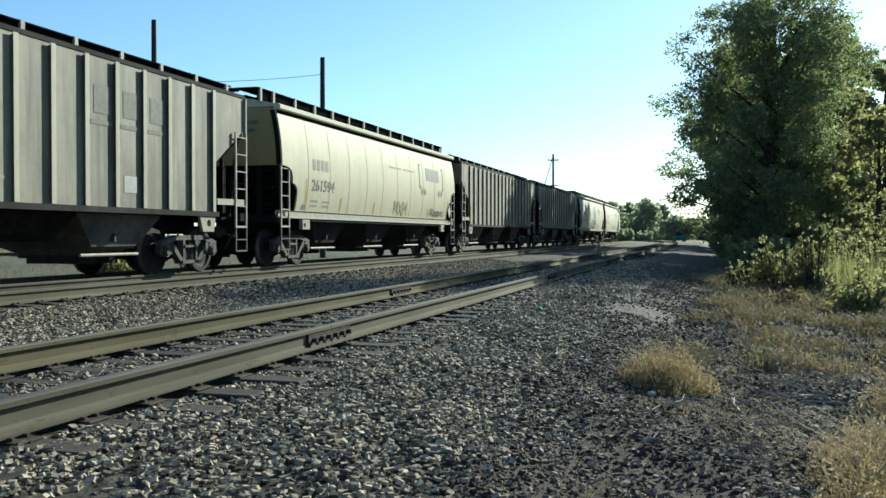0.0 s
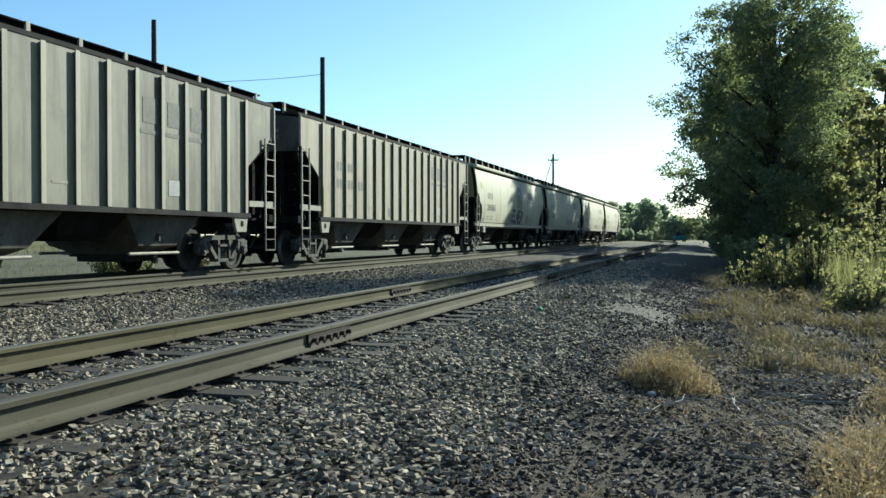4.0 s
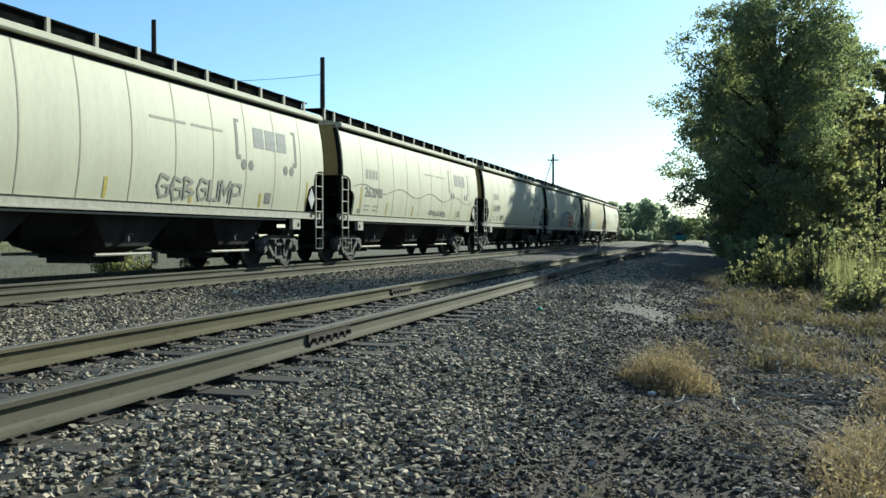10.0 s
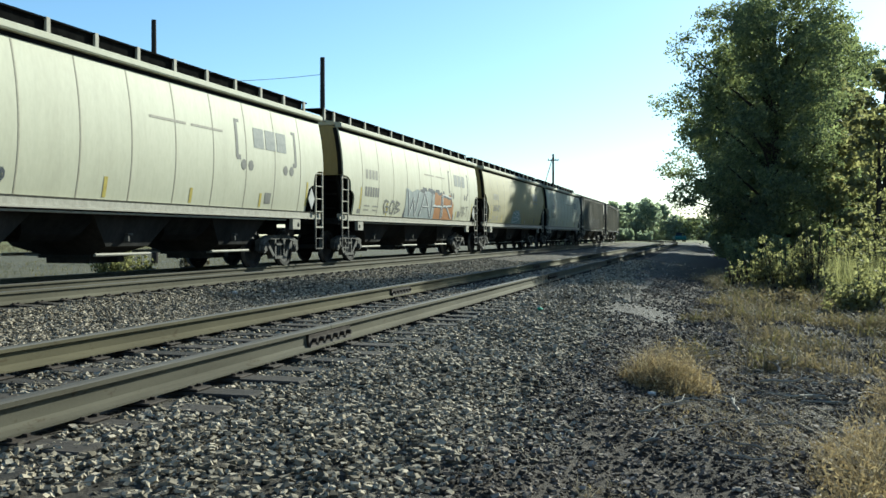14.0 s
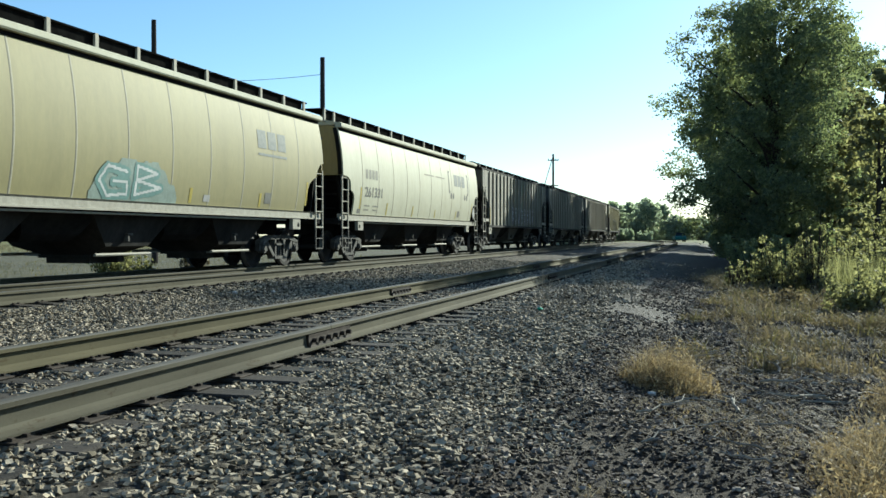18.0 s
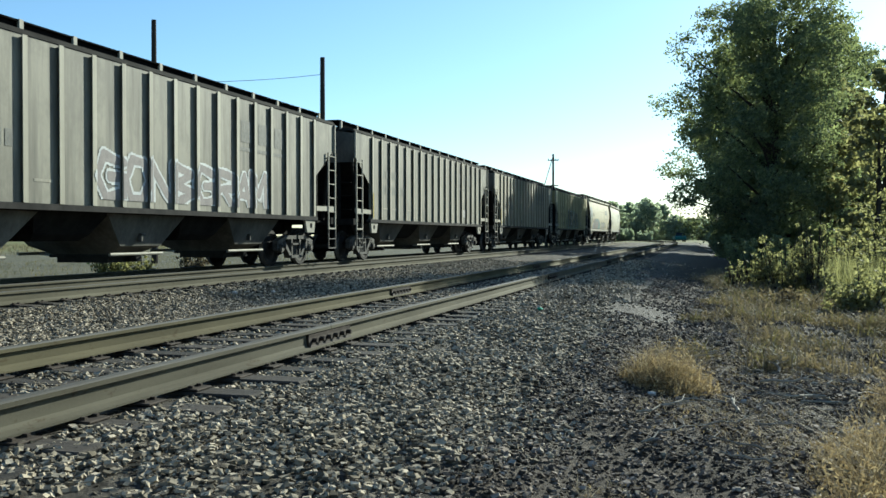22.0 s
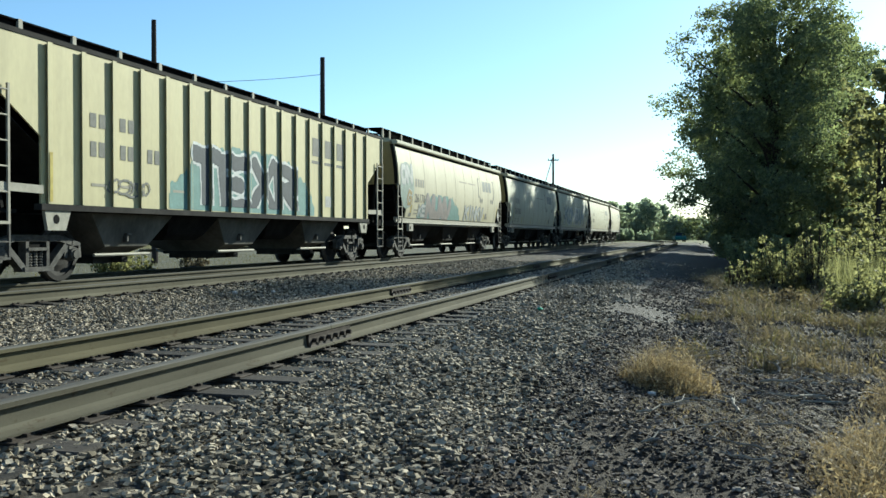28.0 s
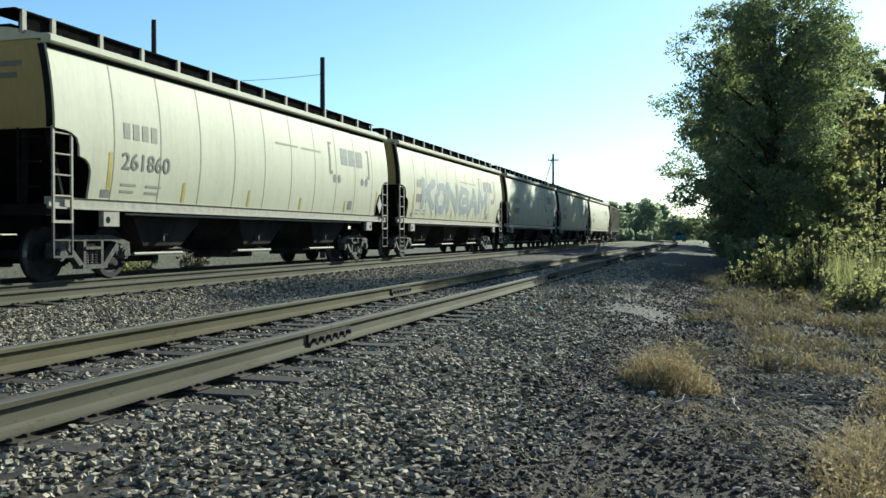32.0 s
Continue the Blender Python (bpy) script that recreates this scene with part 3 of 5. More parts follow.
def block(car, name, y0, y1, z0, z1, surface, material, label=""):
    cell = max(0.05, min(0.3, (z1 - z0) / 2))
    return paint_on(car, name, y0, y1, z0, z1, cell, lambda y, z: np.ones(y.shape, bool), surface, material, label)


def bars(car, name, y0, z0, count, wide, gap, tall, surface, material, label):
    """A row of plain bars in the place of writing, each a part of its own."""
    for k in range(count):
        y = y0 + k * (wide + gap)
        block(car, name, y, y + wide, z0, z0 + tall, surface, material, label)


def lettering(car, name, text, y0, y1, z0, z1, surface, material, label):
    """Painted characters filling a box of the side, laid on its surface."""
    cu = bpy.data.curves.new(name, "FONT")
    cu.body, cu.resolution_u, cu.offset = text, 3, 0.014
    tmp = new(name, cu)
    bpy.context.view_layer.update()
    me = bpy.data.meshes.new_from_object(tmp.evaluated_get(bpy.context.evaluated_depsgraph_get()))
    bpy.data.objects.remove(tmp)
    v = np.empty(len(me.vertices) * 3)
    me.vertices.foreach_get("co", v)
    v = v.reshape(-1, 3)
    lo, hi = v.min(0), v.max(0)
    y = y0 + (v[:, 0] - lo[0]) / (hi[0] - lo[0]) * (y1 - y0)
    z = z0 + (v[:, 1] - lo[1]) / (hi[1] - lo[1]) * (z1 - z0)
    me.vertices.foreach_set("co", np.stack((surface(y, z) + 0.009, y, z), 1).ravel())
    me.update()
    me.materials.clear()
    me.materials.append(material)
    ob = new(name, me)
    ob.parent = car
    ob["label"] = label
    return ob


def mark_round(car, h, long_body):
    """Lettering bars, emblem shapes, strips and stencils on the visible side and end."""
    f = -h
    k = (2 * h) / 16.0
    bars(car, "reporting_mark", f + 1.87 * k, 2.50, 4, 0.19, 0.09, 0.28, round_side, M["ink_pale"], "faded grey bars of lettering")
    for a, b, z in ((1.85, 2.3, 1.66), (1.85, 2.25, 1.54), (2.6, 3.1, 1.66), (2.6, 3.05, 1.54)):
        bars(car, "stencil", f + a * k, z, 1, b - a, 0.05, 0.045, round_side, M["ink_pale"], "small grey stencil bars")
    if long_body:
        e = 12.1 if h > 8.3 else 12.2
        bars(car, "emblem", f + e, 2.80, 3, 0.42, 0.10, 0.42, round_side, M["ink_blue"], "faded emblem of three blocks")
        block(car, "emblem_line", f + e, f + e + 1.5, 2.63, 2.69, round_side, M["ink_blue"])
        if h > 8.3:
            for y in (-h + 0.72, h - 0.86):
                block(car, "warning_patch", y, y + 0.34, 2.92, 3.22, round_side, M["mark_yellow"], "yellow square patch")
    else:
        bars(car, "emblem", f + 12.0, 2.78, 3, 0.50, 0.09, 0.46, round_side, M["ink_blue"], "faded emblem of three blocks")
        for y, s in ((11.2, 1), (14.2, -1)):
            paint_on(car, "emblem_bracket", f + y - 0.2, f + y + 0.2, 2.46, 3.42, 0.035, strokes([(f + y, 2.52, f + y, 3.32), (f + y, 2.52, f + y + s * 0.13, 2.52), (f + y, 3.32, f + y + s * 0.13, 3.32)], 0.045), round_side, M["ink"])
        for y in (11.5, 11.84, 13.62, 13.96):
            paint_on(car, "emblem_dot", f + y - 0.12, f + y + 0.12, 2.23, 2.49, 0.013, strokes([(f + y, 2.36, f + y, 2.361)], 0.115), round_side, M["ink"])
        bars(car, "slogan", f + 7.9, 2.98, 2, 1.25, 0.2, 0.05, round_side, M["faint"], "faint bars of lettering")
    for y, z0, z1 in ((1.45, 1.52, 2.22), (3.86, 1.44, 1.82), (6.58, 1.44, 1.80), (9.35, 1.44, 1.74), (12.35, 1.44, 1.76), (14.88, 1.55, 2.15)):
        block(car, "reflector_strip", f + y * k, f + y * k + 0.10, z0, z1, round_side, M["mark_yellow"], "yellow strip")
    block(car, "data_plate", f + 1.32, f + 1.56, 1.44, 1.57, round_side, M["ink"])
    block(car, "data_plate", f + 12.62, f + 12.92, 1.53, 1.78, round_side, M["ink"])
    for z, w in ((3.55, 0.13), (3.36, 0.10)):
        bm = bmesh.new()
        box(bm, (0.55, f + 0.088, z), (w * 6, 0.006, 0.09))
        part("end_mark", bm, M["ink"], car, "faded bar of lettering on the end")
    if long_body:
        return
    bm = bmesh.new()
    loft(bm, [[(1.575, h - 0.80, 1.46), (1.575, h - 0.60, 1.74), (1.575, h - 0.80, 2.02), (1.575, h - 1.0, 1.74)], [(1.56, h - 0.80, 1.46), (1.56, h - 0.60, 1.74), (1.56, h - 0.80, 2.02), (1.56, h - 1.0, 1.74)]])
    part("placard", tidy(bm), M["mark_white"], car, "white diamond placard")


def mark_ribbed(car, h, kind):
    f, side = -h, ribbed_side(kind)
    n, first = RIBS[kind]
    pitch = (2 * h - 2 * first) / (n - 1)
    def panel(i):
        return f + first + pitch * i + 0.10
    for i, m in ((1, 2), (2, 2)):
        bars(car, "reporting_mark", panel(i) + 0.12, 2.62, m, 0.17, 0.08, 0.24, side, M["ink"], "faded grey bars of lettering")
    for i in (1, 2, 4, 9):
        bars(car, "stencil", panel(i) + 0.15, 1.62, 1, 0.42, 0.04, 0.05, side, M["faint"], "small grey stencil bars")
    for i in (12, 13, 14):
        block(car, "emblem", panel(i) + 0.14, panel(i) + 0.60, 2.88, 3.36, side, M["ink"], "faded emblem block")
        block(car, "emblem_line", panel(i) + 0.06, panel(i) + 0.66, 2.68, 2.76, side, M["ink"])
    block(car, "reflector_strip", f + first - 0.03, f + first + 0.04, 1.32, 2.1, lambda y, z: np.full(y.shape, 1.54), M["mark_yellow"], "yellow strip")
    block(car, "stencil_patch", panel(13) + 0.16, panel(13) + 0.55, 1.55, 1.85, side, M["mark_white"], "white stencil patch")
    block(car, "data_plate", panel(6) + 0.30, panel(6) + 0.52, 1.40, 1.66, side, M["ink"])
    for z in (3.48, 3.32):
        bm = bmesh.new()
        box(bm, (0.55, f + 0.028, z), (0.7, 0.006, 0.09))
        part("end_mark", bm, M["ink"], car, "faded bar of lettering on the end")


def build_roof_walk(car, h, z, x, posts, eave_z, skirt):
    """Dark running boards along the roof hatch, on short light posts."""
    for s in (-1, 1):
        bm = bmesh.new()
        box(bm, (s * (x - 0.30), 0, z - 0.015), (0.60, 2 * h + 0.30, 0.03))
        part("running_board", bm, M["mesh"], car, "dark steel running board on the roof")
    for e in (-1, 1):
        bm = bmesh.new()
        box(bm, (0, e * (h + 0.01), z - 0.03), (2 * x - 1.24, 0.28, 0.06))
        part("end_board", bm, M["mesh"], car)
    bm = bmesh.new()
    box(bm, (0, 0, z - 0.10 - skirt / 3), (0.85, 2 * h - 0.9, 0.08 + skirt / 2), None, 0.02)
    for q in (-1, 1):
        box(bm, (q * (x - 0.09), 0, z - 0.035 - skirt / 2), (0.05, 2 * h - 0.12, skirt))
    k = -h + 1.3
    while k < h - 1.0:
        box(bm, (0, k, z - 0.05), (0.92, 0.07, 0.05))
        k += 1.5
    part("roof_hatch", bm, M["mesh"], car, "long dark trough hatch")
    for y in posts:
        for s in (-1, 1):
            bm = bmesh.new()
            box(bm, (s * (x - 0.01), y, (eave_z + z) / 2), (0.05, 0.11, z + 0.02 - eave_z), None, 0.008)
            part("board_post", bm, M["white"], car)


def roof(bm, h, edge, eave, top):
    pts = [(edge, eave - 0.01), (edge, eave + 0.03), (edge * 0.8, eave + (top - eave) * 0.42), (edge * 0.5, eave + (top - eave) * 0.78), (edge * 0.2, top - 0.02)]
    ring = pts + [(-a, b) for a, b in pts[::-1]] + [(-edge + 0.05, eave - 0.02), (edge - 0.05, eave - 0.02)]
    loft(bm, [[(a, -h, b) for a, b in ring], [(a, h, b) for a, b in ring]])


def build_end(car, e, h, sheet, split, low_back, top, inset=0.0):
    """The end of a wagon: a painted upper sheet, a dark slope sheet, platform, corner posts and brake gear."""
    prof = [(x, z) for z, x in SIDE if z > split] if sheet == "curved" else [(1.46, split + 0.02), (1.46, 3.80)]
    prof = [(side_x(split) if sheet == "curved" else 1.46, split)] + prof
    ring = prof + [(0.75, top - 0.1), (-0.75, top - 0.1)] + [(-a, b) for a, b in prof[::-1]]
    bm = bmesh.new()
    g = h - inset
    loft(bm, [[(a * 0.985, e * (g - 0.03), b) for a, b in ring], [(a * 0.985, e * (g - 0.07), b) for a, b in ring]])
    panel = part("end_sheet", tidy(bm), M["end_tan"], car, "tan painted end sheet")
    if sheet == "curved":
        for s in (-1, 1):
            bm = bmesh.new()
            loft(bm, [[(s * (x - 0.035), e * (g - 0.005), z), (s * (x - 0.17), e * (g - 0.005), z), (s * (x - 0.17), e * (g - 0.028), z), (s * (x - 0.035), e * (g - 0.028), z)] for z, x in SIDE if z > split])
            part("corner_flange", tidy(bm), M["black"], car, "dark corner flange")
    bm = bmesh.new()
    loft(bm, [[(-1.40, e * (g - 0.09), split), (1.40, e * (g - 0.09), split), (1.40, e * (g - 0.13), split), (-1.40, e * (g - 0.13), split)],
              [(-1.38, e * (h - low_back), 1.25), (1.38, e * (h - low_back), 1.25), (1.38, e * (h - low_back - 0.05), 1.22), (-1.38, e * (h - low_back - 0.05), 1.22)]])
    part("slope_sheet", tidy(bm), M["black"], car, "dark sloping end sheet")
    bm = bmesh.new()
    box(bm, (0, e * (h - 0.12), 1.19), (2.9, 0.24, 0.18))
    for s in (-1, 1):
        bar(bm, (s * 0.95, e * (h - 0.10), 1.2), (s * 0.95, e * (g - 0.10), split), 0.08, 0.08)
        bar(bm, (s * 1.36, e * (h - 0.55), 1.2), (s * 1.36, e * (g - 0.1), split), 0.08, 0.06)
    box(bm, (0, e * (h - 0.62), 1.16), (2.5, 0.8, 0.06))
    part("end_frame", bm, M["black"], car)
    bm = bmesh.new()
    for z in (1.55, 1.95, 2.35):
        tube(bm, (0.95, e * (h + 0.02), z), (1.38, e * (h + 0.02), z), 0.014, seg=6)
    bar(bm, (0.95, e * (h + 0.02), 1.3), (0.95, e * (h + 0.02), 2.5), 0.03, 0.03)
    part("end_ladder", bm, M["black"], car)
    return panel


def build_round_hopper(h, long_body, pitch, first):
    """Covered hopper with smooth bulging sides. h: half the body's length; x is across, y along."""
    car = tagged(new("hopper_wagon"), "cream round-sided covered hopper wagon rolling on the main line", "freight wagon", "wagons of the freight train")
    inset = 0.06
    b = h - inset
    cut = [(1.25, 1.0), (1.85, 1.0), (1.97, 0.95), (2.05, 0.84), (2.09, 0.68), (2.26, 0.66), (2.38, 0.60), (2.45, 0.46), (2.48, 0.30), (2.49, inset), (3.84, inset)]
    if long_body:
        cut = [(1.25, 1.12), (1.6, 1.12), (1.9, 1.06), (2.12, 0.92), (2.24, 0.72), (2.32, 0.52), (2.5, 0.44), (2.66, 0.26), (2.70, inset), (3.84, inset)]
    for s in (1, -1):
        bm = bmesh.new()
        rows = []
        fine = sorted({round(float(z), 3) for z in np.arange(1.35, 3.84, 0.1)} | {z for z, _ in cut})
        for z in fine:
            c = float(np.interp(z, [p[0] for p in cut], [p[1] for p in cut]))
            x = side_x(z) * s
            xi = x - s * 0.04
            n = 8
            ys = [-(h - c) + 2 * (h - c) * i / n for i in range(n + 1)]
            rows.append([(x, y, z) for y in ys] + [(xi, y, z) for y in ys[::-1]])
        loft(bm, rows)
        tidy(bm)
        for f in bm.faces:
            f.smooth = f.normal.x * s > 0.7
        for g in bm.edges:
            g.smooth = all(f.smooth for f in g.link_faces)
        sheet = part("side_sheet", bm, M["cream"], car, "bulging painted side sheet")
        y = -h + first
        while y < h - 0.9:
            bm = bmesh.new()
            zs = [1.40 + 0.121 * i for i in range(21)]
            loft(bm, [[(s * (side_x(z) + 0.004), y - 0.012, z), (s * (side_x(z) + 0.004), y + 0.012, z), (s * (side_x(z) - 0.003), y + 0.04, z), (s * (side_x(z) - 0.003), y - 0.04, z)] for z in zs])
            part("weld_seam", tidy(bm), M["seam"], sheet)
            y += pitch
        bm = bmesh.new()
        prism(bm, [(s * 1.40, 1.21), (s * 1.54, 1.21), (s * 1.54, 1.235), (s * 1.49, 1.25), (s * 1.49, 1.37), (s * 1.52, 1.40), (s * 1.40, 1.40)], "y", -h + 0.03, h - 0.03)
        part("side_sill", tidy(bm), M["white"], car, "off-white side sill")
        bm = bmesh.new()
        prism(bm, [(s * 1.36, 3.84), (s * 1.53, 3.84), (s * 1.55, 3.87), (s * 1.55, 3.95), (s * 1.50, 3.985), (s * 1.36, 3.99)], "y", -b - 0.04, b + 0.04)
        part("roof_edge", tidy(bm), M["ivory"], car, "light roof edge beam")
        # Black strip that draws the dark gap shaded by the eave overhang.
        bm = bmesh.new()
        prism(bm, [(s * (side_x(z) + d), z) for d, z in ((-0.02, 3.765), (0.012, 3.765), (0.016, 3.838), (-0.02, 3.838))], "y", -b + 0.01, b - 0.01)
        part("eave_joint", tidy(bm), M["black"], car, "black strip painting the shade under the roof edge")
    bm = bmesh.new()
    roof(bm, b, 1.45, 3.94, 4.18)
    part("roof", tidy(bm), M["ivory"], car, "curved painted roof")
    posts = [-h + 0.05, -h + 0.75]
    while posts[-1] < h - 1.6:
        posts.append(posts[-1] + 1.27)
    posts.append(h - 0.05)
    build_roof_walk(car, h, 4.38, 1.02, posts, 4.02, 0.31)
    for e in (-1, 1):
        build_end(car, e, h, "curved", 2.5, 2.5, 4.2, inset)
        for s in (1, -1):
            build_ladder(car, e * (h - 0.03), e * (h - 0.52), s * 1.555, 0.98, 2.52, 5, 0.42, M["white"], e)
            bm = bmesh.new()
            box(bm, (s * 1.47, e * (h - 1.60), 1.08), (0.10, 0.46, 0.30), None, 0.01)
            pad = part("jacking_pad", bm, M["white"], car)
            bm = bmesh.new()
            tube(bm, (s * 1.50, e * (h - 1.50), 1.05), (s * 1.524, e * (h - 1.50), 1.05), 0.06, seg=10)
            part("pad_hole", bm, M["black"], pad)
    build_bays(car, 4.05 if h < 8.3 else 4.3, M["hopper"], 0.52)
    for s in (1, -1):
        bm = bmesh.new()
        tube(bm, (s * 1.46, -h + 2.1, 1.165), (s * 1.46, h - 2.1, 1.165), 0.020)
        part("sill_pipe", bm, M["white"], car, "pale pipe under the side sill")
    build_running_gear(car, h)
    mark_round(car, h, long_body)
    return car


def build_ribbed_hopper(h, kind):
    """Covered hopper with flat sides and outside posts."""
    car = tagged(new("hopper_wagon"), "grey rib-sided covered hopper wagon rolling on the main line", "freight wagon", "wagons of the freight train")
    for s in (1, -1):
        bm = bmesh.new()
        poly = [(-h + 1.30, 1.28), (h - 1.30, 1.28), (h - 1.30, 2.33), (h - 0.04, 3.15), (h - 0.04, 3.84), (-h + 0.04, 3.84), (-h + 0.04, 3.15), (-h + 1.30, 2.33)]
        prism(bm, poly, "x", s * 1.44, s * 1.475)
        part("side_sheet", tidy(bm), M["grey"], car, "weathered flat side sheet")
        n, first = RIBS[kind]
        for i in range(n):
            y = -h + first + (2 * h - 2 * first) * i / (n - 1)
            bm = bmesh.new()
            loft(bm, [[(s * 1.476, y + 0.04, z), (s * 1.524, y + 0.04, z), (s * 1.524, y - 0.055, z), (s * 1.538, y - 0.055, z), (s * 1.538, y + 0.055, z), (s * 1.476, y + 0.055, z)] for z in (1.285, 3.83)])
            part("side_post", tidy(bm), M["grey"], car)
        bm = bmesh.new()
        prism(bm, [(s * 1.38, 1.18), (s * 1.53, 1.18), (s * 1.53, 1.28), (s * 1.38, 1.28)], "y", -h + 1.25, h - 1.25)
        part("side_sill", tidy(bm), M["hopper"], car)
        bm = bmesh.new()
        prism(bm, [(s * 1.38, 3.845), (s * 1.49, 3.845), (s * 1.49, 3.89), (s * 1.38, 3.90)], "y", -h, h)
        part("roof_edge", tidy(bm), M["hopper"], car, "dark roof edge")
    bm = bmesh.new()
    roof(bm, h, 1.46, 3.90, 4.04)
    part("roof", tidy(bm), M["hopper"], car, "dark curved roof")
    posts = list(np.linspace(-h + 0.05, h - 0.05, 14))
    build_roof_walk(car, h, 4.19, 1.05, [float(p) for p in posts], 3.93, 0.17)
    for e in (-1, 1):
        build_end(car, e, h, "flat", 2.95, 2.9, 4.02)
        for s in (1, -1):
            build_ladder(car, e * (h - 0.03), e * (h - 0.55), s * 1.53, 0.95, 3.05, 6, 0.42, M["white"], e)
            bm = bmesh.new()
            bar(bm, (s * 1.50, e * (h - 0.02), 1.52), (s * 1.50, e * (h - 1.30), 1.50), 0.04, 0.13)
            part("grab_rail", bm, M["white"], car)
            bm = bmesh.new()
            bar(bm, (s * 1.50, e * (h - 0.03), 3.06), (s * 1.50, e * (h - 0.03), 3.84), 0.05, 0.05)
            part("corner_post", bm, M["white"], car)
            bm = bmesh.new()
            prism(bm, [(e * (h - 1.35), 1.18), (e * (h - 1.98), 1.18), (e * (h - 1.85), 0.86), (e * (h - 1.42), 0.86)], "x", s * 1.44, s * 1.50)
            pad = part("jacking_pad", tidy(bm), M["white"], car)
            bm = bmesh.new()
            tube(bm, (s * 1.49, e * (h - 1.62), 1.04), (s * 1.504, e * (h - 1.62), 1.04), 0.075, seg=10)
            part("pad_hole", bm, M["black"], pad)
    build_bays(car, 4.35, M["hopper_dust_end_shade"], 0.62)
    build_running_gear(car, h)
    mark_ribbed(car, h, kind)
    return car


# Dusty bay steel; also the painted-in shade of grey wagons' ends.
M["hopper_dust_end_shade"] = plain("dusty_hopper_and_shaded_end_steel", (0.055, 0.052, 0.045), (0.15, 0.14, 0.118), 1.6, 0.8, stretch=(1, 1, 0.6))

# ---- the train ----
SPEED = 8.65
LEAD = 15.8                  # where a wagon's front end is when its passing time comes
# passing time, kind, body paint, what sets it apart
TRAIN = [(-1.60, "B", "grey", ""), (0.56, "A", "cream", "scrawl"), (2.565, "B", "grey", ""), (4.705, "B", "greytan", ""), (6.85, "L", "ivory", "arch"),
         (9.012, "A", "ivory", "scrawl"), (11.012, "A", "ivory", "wave"), (13.012, "A", "ivory", "bars"), (15.012, "A", "ivory", "orange"), (17.012, "M", "tan", "teal"),
         (19.012, "A", "ivory", ""), (21.0, "B", "grey", "low"), (23.15, "B", "grey", ""), (25.285, "B", "greytan", ""), (27.45, "C", "yellow", "big"),
         (29.58, "A", "cream", "multi"), (31.615, "A", "ivory", ""), (33.6, "A", "ivory", "blue"), (35.6, "A", "ivory", ""), (37.6, "A", "cream", ""),
         (39.6, "A", "ivory", ""), (41.6, "B", "greytan", ""), (43.75, "A", "ivory", ""), (45.75, "A", "cream", "")]
LOOK = {"cream": "dusty cream", "ivory": "pale cream", "tan": "yellowish tan", "yellow": "yellow-tan", "grey": "dark weathered grey", "greytan": "weathered tan-grey"}
WORK = {"": " of a rolling train", "scrawl": " with a sprayed scrawl low down", "arch": " with a round emblem and graffiti", "wave": " with a thin wavy line",
        "bars": " with a small scrawl", "orange": " with orange and grey graffiti", "teal": " with faded teal graffiti", "low": " with faint white graffiti",
        "big": " with big teal and slate graffiti", "multi": " with teal and pink graffiti", "blue": " with pale blue graffiti"}
HALF = {"A": 8.0, "M": 8.0, "L": 8.6, "B": RIB_HALF, "C": RIB_HALF}
templates = {"A": build_round_hopper(8.0, False, 1.433, 1.6), "M": build_round_hopper(8.0, True, 1.433, 1.5), "L": build_round_hopper(8.6, True, 1.76, 1.35),
             "B": build_ribbed_hopper(RIB_HALF, "B"), "C": build_ribbed_hopper(RIB_HALF, "C")}
WAGONS = []
NUMBERS = {0.56: "261594", 6.85: "265065", 9.012: "262697", 11.012: "262098", 13.012: "263099", 17.012: "265471", 19.012: "261331", 29.58: "261764", 31.615: "261860"}
used = set()
for passing, kind, paint, mark in TRAIN:
    if kind in used:
        car = copy_thing(templates[kind], Matrix())
    else:
        car = templates[kind]
        used.add(kind)
    WAGONS.append((car, passing, kind))
    shape = "rib-sided" if kind in "BC" else "round-sided"
    tagged(car, LOOK[paint] + " " + shape + " covered hopper wagon" + WORK[mark])
    for o in car.children_recursive:
        base = o.name.split(".")[0]
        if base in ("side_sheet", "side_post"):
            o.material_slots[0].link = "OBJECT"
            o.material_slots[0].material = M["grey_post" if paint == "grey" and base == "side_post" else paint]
        elif base == "end_sheet" and paint == "grey":
            # Darker colour paints in the shadow of the wagon ahead.
            o.material_slots[0].link = "OBJECT"
            o.material_slots[0].material = M["hopper_dust_end_shade"]
            o["label"] = "end sheet coloured dark for the neighbouring wagon's shadow"


def number_wagon(car, kind, passing):
    """The running number: characters where they can be read, else plain bars."""
    h, text = HALF[kind], NUMBERS.get(passing)
    f = -h
    if kind in "BC":
        n, first = RIBS[kind]
        for i in (1, 2, 3):
            bars(car, "running_number", f + first + (2 * h - 2 * first) / (n - 1) * i + 0.23, 2.12, 2, 0.16, 0.07, 0.26, ribbed_side(kind), M["ink"], "dark grey bars of lettering")
    elif text:
        y = f + 1.83 * h / 8.0
        lettering(car, "running_number", text, y, y + (1.52 if kind != "L" else 1.76), 1.95, 2.26, round_side, M["ink"], "dark grey painted running number")
    else:
        bars(car, "running_number", f + 1.83 * h / 8.0, 1.97, 6, 0.155, 0.06, 0.29, round_side, M["ink"], "dark grey bars of lettering")


